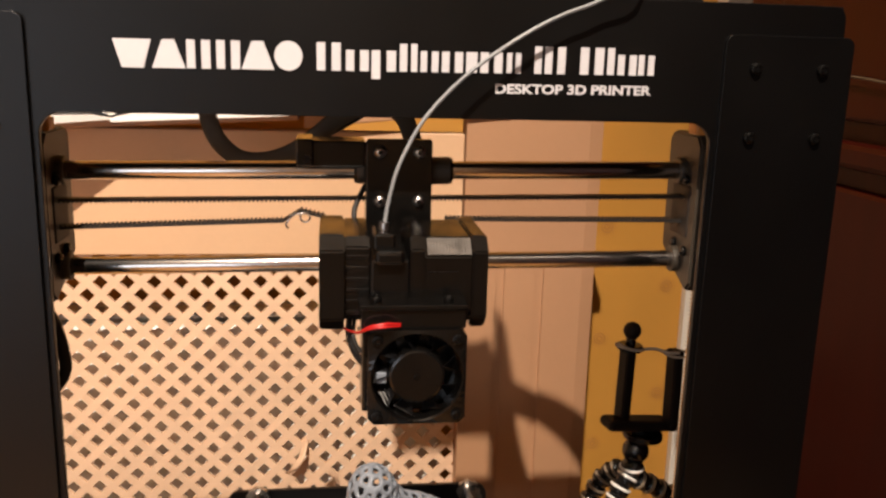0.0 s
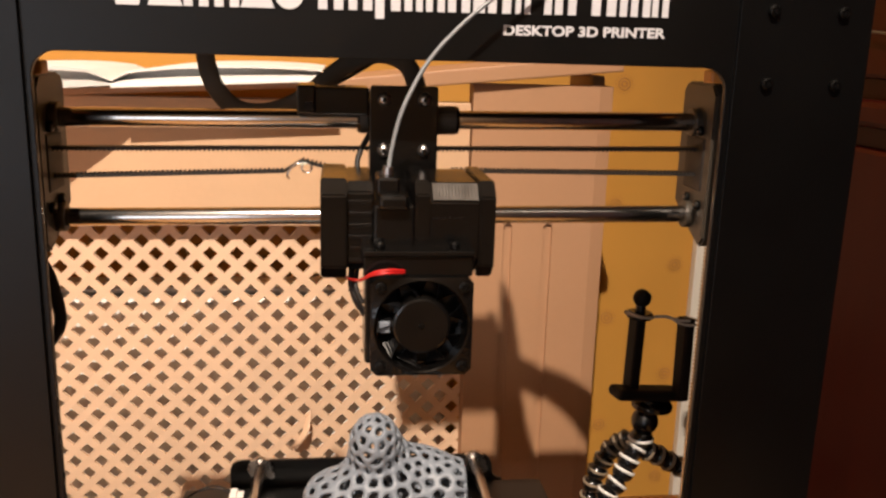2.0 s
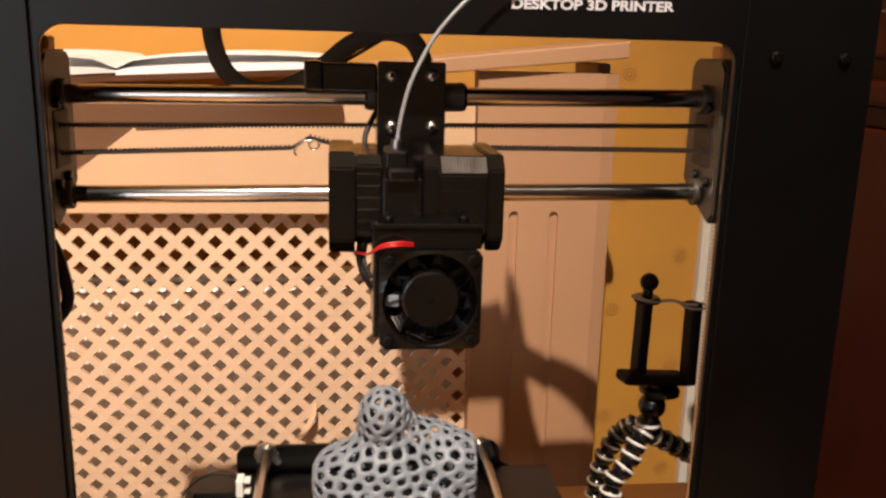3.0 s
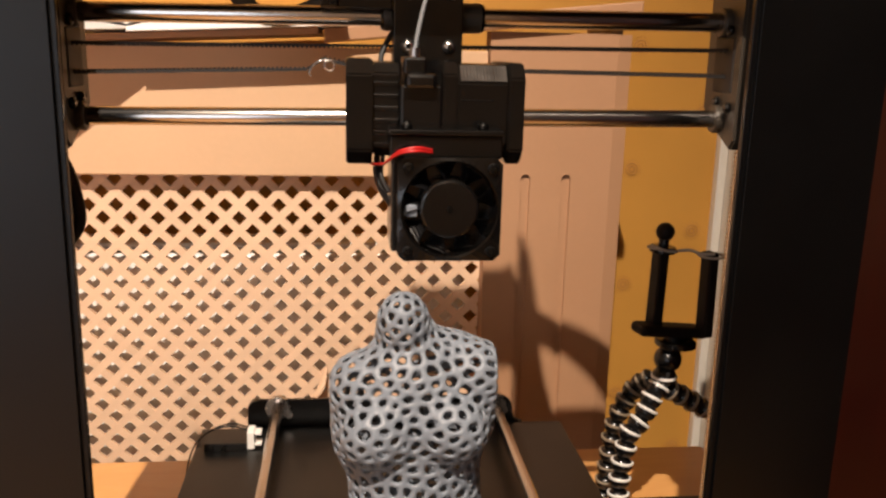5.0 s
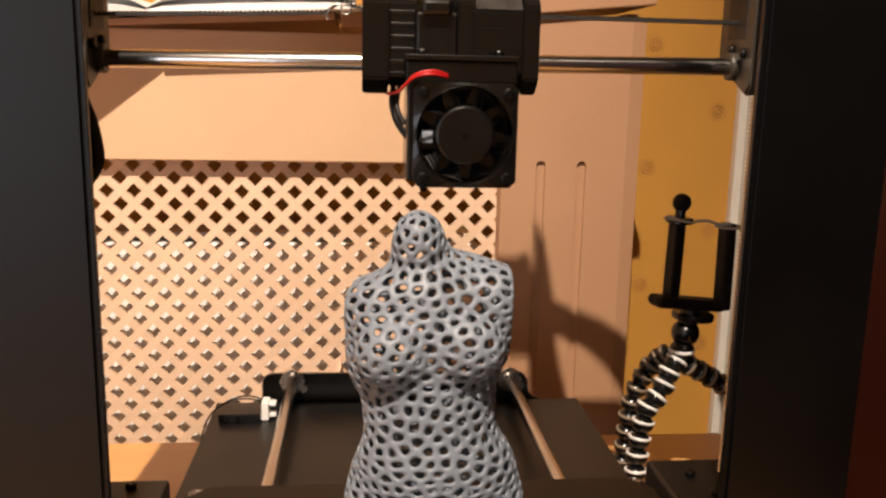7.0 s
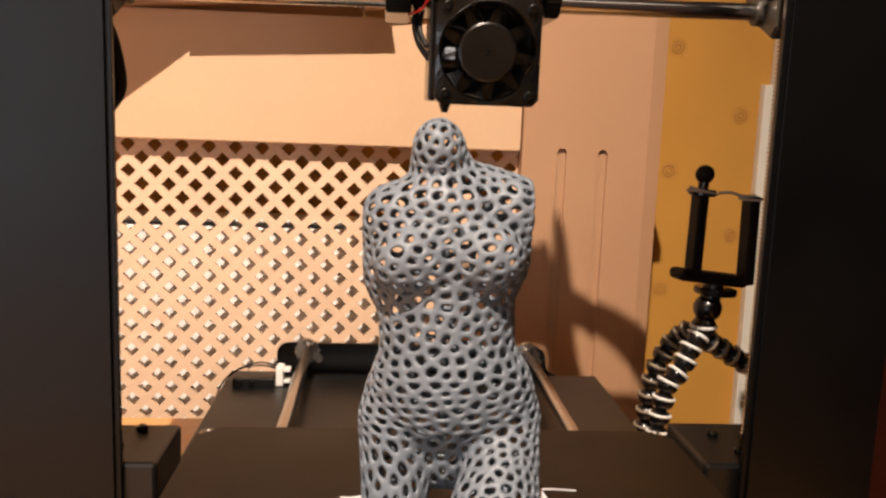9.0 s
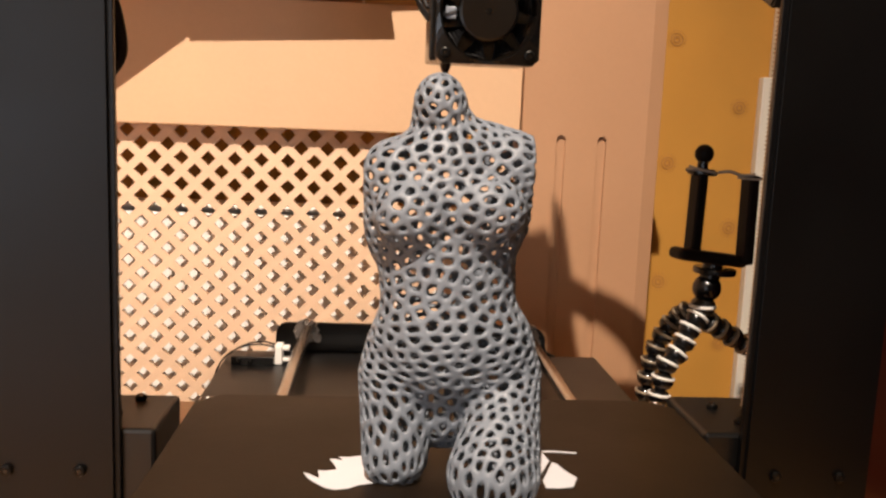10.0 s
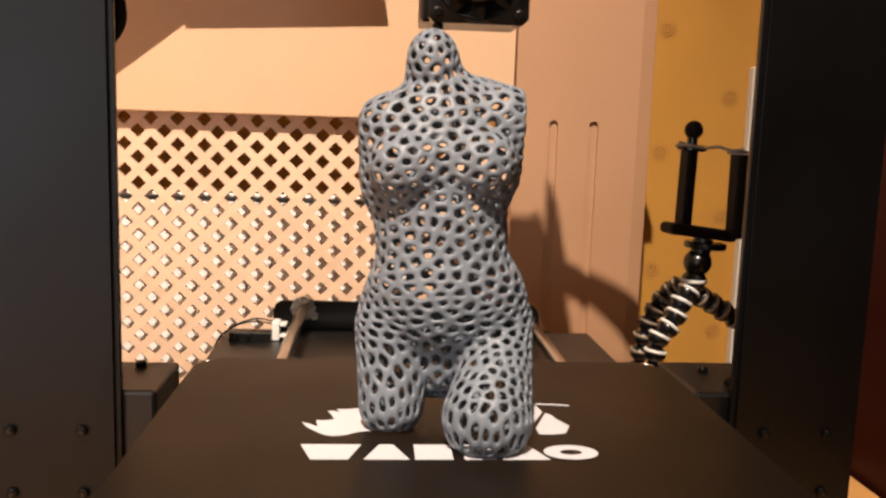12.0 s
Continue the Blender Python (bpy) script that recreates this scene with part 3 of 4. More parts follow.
# limit switch at the back of the bed, with its white plug
sw = part("limit_switch", box(-0.127, -0.099, 0.178, 0.186, 0.1177, 0.1235, 0.0006), M_BASE, printer)
for x in (-0.122, -0.114):
    screw(x, 0.178, 0.1205, 0.0019, sw)
part("plug", join(box(-0.0985, -0.0935, 0.180, 0.192, 0.1177, 0.1305, 0.0008), join(box(-0.0935, -0.089, 0.182, 0.190, 0.1272, 0.1292, 0.0004), box(-0.0935, -0.089, 0.182, 0.190, 0.1195, 0.1215, 0.0004))), M_CONN, sw)
for dz in (0, 0.002):
    part("wire", tube([(-0.097, 0.192, 0.126 + dz), (-0.112, 0.199, 0.1265 + dz), (-0.128, 0.197, 0.1225), (-0.1375, 0.185, 0.112), (-0.139, 0.15, 0.085)], 0.0006), M_BELT, sw)

# ---- the moving axis ----
RY = 0.040
for z, d in ((0.4022, 0.0044), (0.3562, 0.0042)):
    part("smooth_rod", cyl((-0.156, RY, z - 0.0016), (0.158, RY, z + 0.0016), d, 28, bevel=0.0005), M_STEEL, printer, smooth=True)
for s in (-1, 1):
    xi, xo = s * 0.1520, s * 0.180
    a, b = sorted((xi, xo))
    dz = 0.0015 * s
    prof = [(0.021, 0.347), (0.026, 0.342), (0.048, 0.352), (0.060, 0.360), (0.060, 0.417), (0.056, 0.4215), (0.026, 0.4215), (0.021, 0.416)]
    bm = bmesh.new()
    f = bm.faces.new([bm.verts.new((a, y, z + dz)) for y, z in prof])
    g = bmesh.ops.extrude_face_region(bm, geom=[f])
    for v in [v for v in g["geom"] if isinstance(v, bmesh.types.BMVert)]:
        v.co.x = b
    bmesh.ops.bevel(bm, geom=bm.edges[:], offset=0.0012, segments=2, affect="EDGES")
    xe = part("axis_end", bm, M_XEND, printer)
    c, d = sorted((xi - s * 0.0006, xi + s * 0.01))
    # belt recess is not cut: a proud matt black block gives its shade
    part("slot_shade", box(c, d, 0.0285, 0.050, 0.369 + dz, 0.3955 + dz, 0.001), M_BELT, xe)
    for z in (0.4022, 0.3562):
        part("collar", cyl((xi + s * 0.002, RY, z + dz), (xi - s * 0.0035, RY, z + dz), 0.0068, 20, bevel=0.0008), M_XEND, xe, smooth=False)
    for y, z in ((0.0425, 0.3645), (0.029, 0.3625), (0.033, 0.3985), (0.047, 0.3985)):
        screw(xi, y, z + dz, 0.0026, xe, axis=(-s, 0, 0))
    c, d = sorted((s * 0.1500, s * 0.1580))
    part("cap", box(c, d, 0.024, 0.034, 0.4215 + dz, 0.4275 + dz, 0.001), M_ORANGE, xe, "orange plastic cap")


def belt(x0, z0, x1, z1, up):
    """A toothed belt; its teeth above or below."""
    n = max(2, int(abs(x1 - x0) / 0.002))
    b = bmesh.new()
    for i in range(n):
        a, c = x0 + (x1 - x0) * i / n, x0 + (x1 - x0) * (i + 1) / n
        za, zc = z0 + (z1 - z0) * i / n, z0 + (z1 - z0) * (i + 1) / n
        vs = [b.verts.new(p) for p in ((a, RY - 0.005, za - 0.0006), (c, RY - 0.005, zc - 0.0006), (c, RY - 0.005, zc + 0.0006), (a, RY - 0.005, za + 0.0006), (a, RY + 0.001, za - 0.0006), (c, RY + 0.001, zc - 0.0006), (c, RY + 0.001, zc + 0.0006), (a, RY + 0.001, za + 0.0006))]
        for q in ((0, 1, 2, 3), (5, 4, 7, 6), (3, 2, 6, 7), (1, 0, 4, 5)):
            b.faces.new([vs[k] for k in q])
        s = 1 if up else -1
        join_tooth(b, a + 0.0004, c - 0.0006, za + s * 0.0006, s)
    return b


def join_tooth(b, a, c, z, s):
    lo, hi = z, z + s * 0.0008
    vs = [b.verts.new(p) for p in ((a, RY - 0.005, lo), (c, RY - 0.005, lo), (c - 0.0002, RY - 0.005, hi), (a + 0.0002, RY - 0.005, hi), (a, RY + 0.001, lo), (c, RY + 0.001, lo), (c - 0.0002, RY + 0.001, hi), (a + 0.0002, RY + 0.001, hi))]
    for q in ((0, 1, 2, 3), (5, 4, 7, 6), (3, 2, 6, 7), (1, 0, 4, 5), (0, 3, 7, 4), (1, 5, 6, 2)):
        b.faces.new([vs[k] for k in q])


part("toothed_belt", belt(-0.152, 0.3872, 0.153, 0.3910, False), M_BELT, printer)
part("toothed_belt", belt(-0.152, 0.3740, -0.049, 0.3775, True), M_BELT, printer)
part("toothed_belt", belt(-0.049, 0.3775, -0.041, 0.3825, True), M_BELT, printer)
part("toothed_belt", belt(-0.041, 0.3825, -0.029, 0.3795, True), M_BELT, printer)
part("toothed_belt", belt(0.030, 0.3785, 0.153, 0.3782, True), M_BELT, printer)
spring = torus((-0.0385, 0.036, 0.3795), (0, 1, 0), 0.0023, 0.0005, 20, 6, 3.0)
join(spring, tube([(-0.0385, 0.034, 0.3818), (-0.044, 0.034, 0.381), (-0.0475, 0.034, 0.3765), (-0.0465, 0.034, 0.3745)], 0.0005))
join(spring, tube([(-0.0385, 0.038, 0.3818), (-0.033, 0.038, 0.381), (-0.027, 0.038, 0.379)], 0.0005))
part("belt_spring", spring, M_SCREW, printer, smooth=True)

# carriage
plate = part("carriage_plate", extrude_poly(round_rect(-0.0095, 0.0217, 0.370, 0.4185, 0.0015), 0.003, 0.0275, 0.0004), M_PLASTIC, printer)
for x in (-0.0030, 0.0156):
    for z in (0.4124, 0.3890):
        screw(x, 0.0275, z, 0.0031, plate, M_SCREW)
part("carriage_back", box(-0.0095, 0.0217, 0.0306, 0.050, 0.350, 0.4165, 0.002), M_PLASTIC, printer)
arm = part("cable_arm", box(-0.0405, -0.0098, 0.030, 0.052, 0.4045, 0.4172, 0.001), M_PLASTIC, printer)
part("arm_clip", box(-0.0425, -0.034, 0.0285, 0.0535, 0.4050, 0.4180, 0.001), M_PLASTIC, arm)
part("arm_screw", cyl((-0.037, 0.0285, 0.4085), (-0.037, 0.027, 0.4085), 0.002, 12), M_DARKSCREW, arm)
for a, b in ((-0.0140, -0.0096), (0.0218, 0.0318)):
    br = part("bearing", cyl((a, RY, 0.4022), (b, RY, 0.4024), 0.0068, 24, bevel=0.0008), M_XEND, printer)
    part("seal", torus((b if b > 0 else a, RY, 0.4023), (1, 0, 0), 0.0055, 0.0012, 24, 6), M_PLASTIC, br)

# extruder: motor, gearbox block and cooling block
EY0, EY1 = -0.030, 0.024
EZ0, EZ1 = 0.3435, 0.3835
motor = empty("extruder", "", "")
motor.parent = printer


def motor_body(x0, x1, y0, y1, z0, z1, c):
    prof = [(y0 + c, z0), (y1 - c, z0), (y1, z0 + c), (y1, z1 - c), (y1 - c, z1), (y0 + c, z1), (y0, z1 - c), (y0, z0 + c)]
    b = bmesh.new()
    f = b.faces.new([b.verts.new((x0, y, z)) for y, z in prof])
    g = bmesh.ops.extrude_face_region(b, geom=[f])
    for v in [v for v in g["geom"] if isinstance(v, bmesh.types.BMVert)]:
        v.co.x = x1
    bmesh.ops.bevel(b, geom=b.edges[:], offset=0.0007, segments=2, affect="EDGES")
    return b


part("end_cover", motor_body(-0.0310, -0.0205, EY0 - 0.001, EY1, EZ0 - 0.001, EZ1 + 0.0005, 0.006), M_PLASTIC, motor)
part("heat_sink", motor_body(-0.0204, -0.0100, EY0 + 0.004, EY1, EZ0 + 0.002, EZ1 - 0.001, 0.004), M_PLASTIC, motor)
for i in range(6):
    z = EZ0 + 0.006 + i * 0.0048
    part("fin", box(-0.0202, -0.0101, EY0 + 0.0036, EY0 + 0.0045, z, z + 0.0018, 0.0003), M_PLASTIC, motor)
part("feed_block", box(-0.0099, 0.0068, EY0 - 0.002, EY1 - 0.002, EZ0, EZ1 - 0.009, 0.0012), M_PLASTIC, motor)
part("feed_lever", box(-0.0080, 0.0040, EY0 - 0.006, -0.002, EZ1 - 0.0105, EZ1 - 0.0045, 0.0016), M_PLASTIC, motor)
part("feed_tower", box(-0.0085, 0.0005, EY0 + 0.000, -0.010, EZ1 - 0.0055, EZ1 + 0.0015, 0.001), M_PLASTIC, motor)
part("feed_nozzle", cyl((-0.004, -0.021, EZ1 + 0.001), (-0.0038, -0.021, EZ1 + 0.005), 0.0022, 16), M_SCREW, motor)
part("motor_flange", motor_body(0.0069, 0.0128, EY0 - 0.001, EY1, EZ0, EZ1, 0.005), M_PLASTIC, motor)
part("motor_core", motor_body(0.0130, 0.0330, EY0 + 0.000, EY1 - 0.001, EZ0 + 0.001, EZ1 - 0.001, 0.007), M_PLASTIC, motor)
lab = part("motor_rear", motor_body(0.0332, 0.0398, EY0 - 0.001, EY1, EZ0 - 0.0005, EZ1, 0.006), M_PLASTIC, motor)
for i in range(14):
    x = 0.0142 + i * 0.00133
    rib = box(x, x + 0.0012, -0.0042, 0.0042, -0.0004, 0.0004)
    bmesh.ops.transform(rib, matrix=Matrix.Translation((0, EY0 + 0.0035, EZ1 - 0.0045)) @ Matrix.Rotation(radians(45), 4, "X"), verts=rib.verts)
    part("lamination", rib, M_LAM, motor)
for i in range(7):
    part("label_bar", box(0.0145 + i * 0.0019, 0.0158 + i * 0.0019, EY0 - 0.0002, EY0 + 0.0003, EZ1 - 0.0150, EZ1 - 0.0144), M_BLADE, motor)
part("mount_plate", box(-0.0145, 0.0300, -0.0425, 0.000, 0.3560, 0.3580, 0.0004), M_PLASTIC, motor)
part("mount_lip", box(-0.0140, 0.0295, -0.0410, -0.0385, 0.3475, 0.3556, 0.0005), M_PLASTIC, motor)
for x in (-0.0075, 0.0225):
    screw(x, -0.036, 0.358, 0.0022, motor, M_DARKSCREW, (0, 0, 1))
# cooling fan
fan = empty("cooling_fan", "", "")
fan.parent = motor
FX, FZ, FY = 0.0093, 0.3272, -0.0440
fin = part("fin_block", box(FX - 0.0225, FX + 0.0195, FY + 0.0105, -0.004, FZ - 0.019, 0.3555, 0.001), M_PLASTIC, motor)
sq = bmesh.new()
N = 48
outer, inner = [], []
for i in range(N):
    a = 2 * math.pi * (i + 0.5) / N
    c, s = math.cos(a), math.sin(a)
    k = 0.0204 / max(abs(c), abs(s))
    k = min(k, 0.0277)
    outer.append((FX + k * c, FZ + k * s))
    inner.append((FX + 0.0187 * c, FZ + 0.0187 * s))
rows = [[sq.verts.new((x, y, z)) for x, z in ring] for ring, y in ((outer, FY + 0.0005), (outer, FY + 0.010), (inner, FY + 0.010), (inner, FY + 0.0008), ([(FX + (x - FX) * 1.035, FZ + (z - FZ) * 1.035) for x, z in inner], FY))]
for k in range(5):
    p, q = rows[k], rows[(k + 1) % 5]
    for i in range(N):
        sq.faces.new((p[i], p[(i + 1) % N], q[(i + 1) % N], q[i]))
part("fan_frame", sq, M_PLASTIC, fan)
part("hub", cyl((FX, FY + 0.009, FZ), (FX, FY + 0.0012, FZ), 0.0118, 40, bevel=0.0012), M_PLASTIC, fan)
part("hub_pin", cyl((FX, FY + 0.0013, FZ), (FX, FY + 0.0008, FZ), 0.0012, 12), M_DARKSCREW, fan)
for i in range(9):
    a0 = 2 * math.pi * i / 9 + 0.25
    b = bmesh.new()
    vs = []
    for j in range(5):
        r = 0.0116 + (0.0182 - 0.0116) * j / 4
        tw = 0.10 + 0.16 * j / 4
        row = []
        for sgn, y in ((-1, FY + 0.0085), (1, FY + 0.0022)):
            a = a0 + sgn * tw
            row.append((FX + r * math.cos(a), y, FZ + r * math.sin(a)))
        vs.append([b.verts.new(p) for p in row] + [b.verts.new((p[0], p[1] + 0.0007, p[2])) for p in row])
    for p, q in zip(vs, vs[1:]):
        for m, n in ((0, 1), (1, 3), (3, 2), (2, 0)):
            b.faces.new((p[m], p[n], q[n], q[m]))
    b.faces.new((vs[0][0], vs[0][1], vs[0][3], vs[0][2]))
    b.faces.new((vs[-1][0], vs[-1][1], vs[-1][3], vs[-1][2]))
    part("fan_blade", b, M_BLADE, fan)
# pale chip between the blades imitates a highlight on one of them
part("blade_glint", box(FX - 0.0168, FX - 0.0125, FY + 0.0030, FY + 0.0050, FZ - 0.0034, FZ + 0.0014, 0.0006), M_PRINT, fan, "pale grey chip standing in for a glint on a fan blade")
for dx in (-0.0165, 0.0165):
    for dz in (-0.0165, 0.0165):
        screw(FX + dx, FY + 0.0006, FZ + dz, 0.0021, fan)
part("nozzle", cyl((-0.006, -0.030, 0.309), (-0.006, -0.030, 0.3035), 0.0032, 12, r2=0.0012), M_DARKSCREW, motor)
for k in range(2):
    part("red_wire", tube([(0.002, FY + 0.001, 0.3495 + 0.0008 * k), (-0.004, FY - 0.003, 0.3505 + 0.0012 * k), (-0.0105, FY - 0.002, 0.3495 + 0.0008 * k), (-0.0145, FY + 0.004, 0.3460), (-0.0165, FY + 0.012, 0.3435), (-0.021, FY + 0.022, 0.3425), (-0.022, FY + 0.034, 0.3445)], 0.0006), M_RED, fan, "red insulated wire", smooth=True)
part("black_wire", tube([(-0.018, -0.012, 0.345), (-0.0185, -0.016, 0.338), (-0.0165, -0.018, 0.331), (-0.0125, -0.020, 0.325)], 0.0014), M_BELT, motor, smooth=True)
part("black_wire", tube([(-0.0155, -0.012, 0.345), (-0.0165, -0.018, 0.337), (-0.0135, -0.020, 0.330)], 0.0010), M_BELT, motor, smooth=True)
part("cable", tube([(-0.006, 0.040, 0.400), (-0.0115, 0.034, 0.392), (-0.015, 0.030, 0.384), (-0.0145, 0.026, 0.376)], 0.0013), M_BELT, motor, smooth=True)
# ribbon loop from the back of the carriage
part("cable_loop", tube([(-0.084, 0.078, 0.470), (-0.0895, 0.078, 0.440), (-0.0865, 0.078, 0.417), (-0.076, 0.078, 0.4040), (-0.062, 0.076, 0.4015), (-0.047, 0.074, 0.4060), (-0.034, 0.072, 0.4150), (-0.020, 0.070, 0.426), (-0.004, 0.068, 0.432), (0.009, 0.066, 0.428), (0.015, 0.062, 0.416), (0.016, 0.056, 0.405)], 0.004, 12, flat=(0.0011, 0.0046)), M_CABLE, printer, "dark sleeved cable loop", smooth=True)
part("thin_wire", tube([(-0.045, 0.074, 0.408), (-0.030, 0.075, 0.414), (-0.012, 0.076, 0.424), (0.0, 0.076, 0.432)], 0.0009), M_BELT, printer, smooth=True)
# filament
part("filament", tube([(-0.0038, -0.021, 0.384), (-0.0026, -0.0205, 0.3939), (0.0008, -0.0195, 0.4082), (0.0060, -0.0175, 0.4199), (0.0126, -0.0155, 0.4309), (0.0221, -0.0135, 0.4417), (0.0340, -0.0118, 0.4525), (0.0460, -0.0108, 0.4611), (0.0592, -0.0098, 0.4694), (0.0725, -0.0090, 0.4761), (0.0883, -0.0085, 0.4825), (0.106, -0.008, 0.494), (0.104, -0.006, 0.545), (0.05, -0.002, 0.604), (0.005, -0.003, 0.597)], 0.00088, 8), M_FIL, printer, "thin grey plastic filament", smooth=True)
# black cable bulging behind the left leg
part("leg_cable", tube([(-0.160, 0.022, 0.345), (-0.153, 0.022, 0.332), (-0.1495, 0.022, 0.315), (-0.1505, 0.022, 0.306), (-0.158, 0.022, 0.296)], 0.0028), M_BELT, printer, smooth=True)
settle(printer)


# ---- printed torso figure on the bed ----
def figure():
    parts = (  # centre, radii
        ((-0.0102, -0.0690, 0.2905), (0.0088, 0.0090, 0.0104)), ((-0.0085, -0.0635, 0.281), (0.0106, 0.0085, 0.012)), ((0.0050, -0.063, 0.2768), (0.0130, 0.0090, 0.0075)),
        ((-0.0062, -0.067, 0.2695), (0.0275, 0.0130, 0.0085)), ((-0.0065, -0.068, 0.250), (0.0270, 0.0185, 0.0330)),
        ((-0.0265, -0.068, 0.2640), (0.0100, 0.0120, 0.0110)), ((0.0185, -0.068, 0.2690), (0.0125, 0.0120, 0.0120)), ((0.0180, -0.067, 0.2570), (0.0095, 0.0105, 0.0130)),
        ((-0.0285, -0.066, 0.2480), (0.0070, 0.0100, 0.0150)), ((0.0162, -0.066, 0.2520), (0.0065, 0.0100, 0.0150)),
        ((-0.0200, -0.0835, 0.2510), (0.0122, 0.0092, 0.0108)), ((0.0080, -0.0835, 0.2530), (0.0122, 0.0092, 0.0108)),
        ((-0.0048, -0.070, 0.2250), (0.0245, 0.0180, 0.0300)), ((-0.0022, -0.0605, 0.1830), (0.0335, 0.0188, 0.0240)),
        ((-0.0040, -0.0705, 0.2040), (0.0272, 0.0185, 0.0220)), ((-0.0030, -0.0555, 0.1790), (0.0280, 0.0180, 0.0190)), ((-0.0028, -0.0650, 0.1960), (0.0312, 0.0180, 0.0220)), ((-0.0050, -0.0640, 0.1735), (0.0120, 0.0135, 0.0110)), ((-0.0040, -0.0750, 0.2025), (0.0215, 0.0150, 0.0210)), ((0.0080, -0.070, 0.1990), (0.0195, 0.0170, 0.0200)))
    caps = (((-0.0240, -0.069, 0.188), (-0.0226, -0.0745, 0.1590), 0.0122, 0.0120), ((0.0208, -0.070, 0.189), (0.0122, -0.0960, 0.1610), 0.0106, 0.0162))
    step = 0.00095
    lo, hi = np.array((-0.045, -0.120, 0.1440)), np.array((0.038, -0.030, 0.3060))
    n = np.ceil((hi - lo) / step).astype(int) + 1
    ax = [lo[i] + step * np.arange(n[i]) for i in range(3)]

    def field(p):
        d = None
        for c, r in parts:
            q = (p - np.array(c)) / np.array(r)
            k = np.sqrt((q * q).sum(-1)) + 1e-9
            g = q / np.array(r)
            e = k * (k - 1) / (np.sqrt((g * g).sum(-1)) + 1e-9)
            d = np.exp(-e / 0.0022) if d is None else d + np.exp(-np.clip(e, -0.05, 0.2) / 0.0022)
        for a, b, r0, r1 in caps:
            a, b = np.array(a), np.array(b)
            s = np.clip(((p - a) @ (b - a)) / ((b - a) @ (b - a)), 0, 1)
            e = np.linalg.norm(p - a - s[..., None] * (b - a), axis=-1) - (r0 + (r1 - r0) * s)
            d = d + np.exp(-np.clip(e, -0.05, 0.2) / 0.0014)
        e = -0.0018 * np.log(d + 1e-30)
        cutx = np.maximum(p[..., 0] - 0.0240 - 0.02 * (p[..., 2] < 0.235), -0.0366 - p[..., 0] - 0.02 * (p[..., 2] < 0.232))
        return np.maximum(np.maximum(e, cutx), 0.1500 - p[..., 2])

    grid = np.stack(np.meshgrid(*ax, indexing="ij"), -1)
    val = field(grid)
    # marching tetrahedra
    corner = [(0, 0, 0), (1, 0, 0), (1, 1, 0), (0, 1, 0), (0, 0, 1), (1, 0, 1), (1, 1, 1), (0, 1, 1)]
    tets = ((0, 5, 1, 6), (0, 1, 2, 6), (0, 2, 3, 6), (0, 3, 7, 6), (0, 7, 4, 6), (0, 4, 5, 6))
    sh = np.array(val.shape)
    ids = np.arange(val.size).reshape(val.shape)
    cv = [ids[a:sh[0] - 1 + a, b:sh[1] - 1 + b, c:sh[2] - 1 + c].ravel() for a, b, c in corner]
    flat = val.ravel()
    neg = np.stack([flat[c] < 0 for c in cv], 0).sum(0)
    mixed = (neg > 0) & (neg < 8)
    cv = [c[mixed] for c in cv]
    pairs = []
    for tet in tets:
        tv = np.stack([cv[k] for k in tet], 1)
        inside = flat[tv] < 0
        cnt = inside.sum(1)
        for lone, want in ((1, True), (3, False)):
            sel = tv[cnt == lone]
            m = inside[cnt == lone] == want
            order = np.argsort(~m, axis=1, kind="stable")
            s = np.take_along_axis(sel, order, 1)
            pairs.append(np.stack([s[:, [0, 1]], s[:, [0, 2]], s[:, [0, 3]]], 1))
        sel, m = tv[cnt == 2], inside[cnt == 2]
        order = np.argsort(~m, axis=1, kind="stable")
        s = np.take_along_axis(sel, order, 1)
        pairs.append(np.stack([s[:, [0, 2]], s[:, [0, 3]], s[:, [1, 3]]], 1))
        pairs.append(np.stack([s[:, [0, 2]], s[:, [1, 3]], s[:, [1, 2]]], 1))
    pr = np.sort(np.concatenate(pairs, 0).reshape(-1, 2), 1)
    key, inv = np.unique(pr[:, 0].astype(np.int64) * val.size + pr[:, 1], return_inverse=True)
    a, b = key // val.size, key % val.size
    pts = grid.reshape(-1, 3)
    t = (flat[a] / (flat[a] - flat[b]))[:, None]
    co = pts[a] + t * (pts[b] - pts[a])
    tri = inv.reshape(-1, 3)
    # normals from the field
    e = 0.0006
    nor = np.stack([field(co + np.eye(3)[i] * e) - field(co - np.eye(3)[i] * e) for i in range(3)], 1)
    nor /= np.linalg.norm(nor, axis=1)[:, None] + 1e-12
    fn = np.cross(co[tri[:, 1]] - co[tri[:, 0]], co[tri[:, 2]] - co[tri[:, 0]])
    flip = (fn * nor[tri[:, 0]]).sum(1) < 0
    tri[flip] = tri[flip][:, ::-1]
    # cells: well-spread seeds on the skin, stretched along the thighs, flattened over the belly
    rng = np.random.default_rng(7)

    zs = np.linspace(0.14, 0.31, 400)
    level = (0.140, 0.168, 0.182, 0.192, 0.208, 0.222, 0.240, 0.258, 0.272, 0.284, 0.310)
    tall = np.cumsum(np.interp(zs, level, (0.58, 0.60, 0.80, 1.45, 1.30, 1.00, 1.08, 1.20, 1.25, 1.15, 1.15))) * (zs[1] - zs[0])
    wide = np.interp(zs, level, (1.34, 1.30, 1.08, 0.82, 0.84, 0.96, 0.95, 0.88, 0.90, 1.18, 1.18))

    def warp(p):
        k = np.interp(p[:, 2:3], zs, wide)
        return np.concatenate([(p[:, :2] - (-0.004, -0.070)) * k, np.interp(p[:, 2:3], zs, tall)], 1)

    wco = warp(co)
    order = rng.permutation(len(co))
    seeds = []
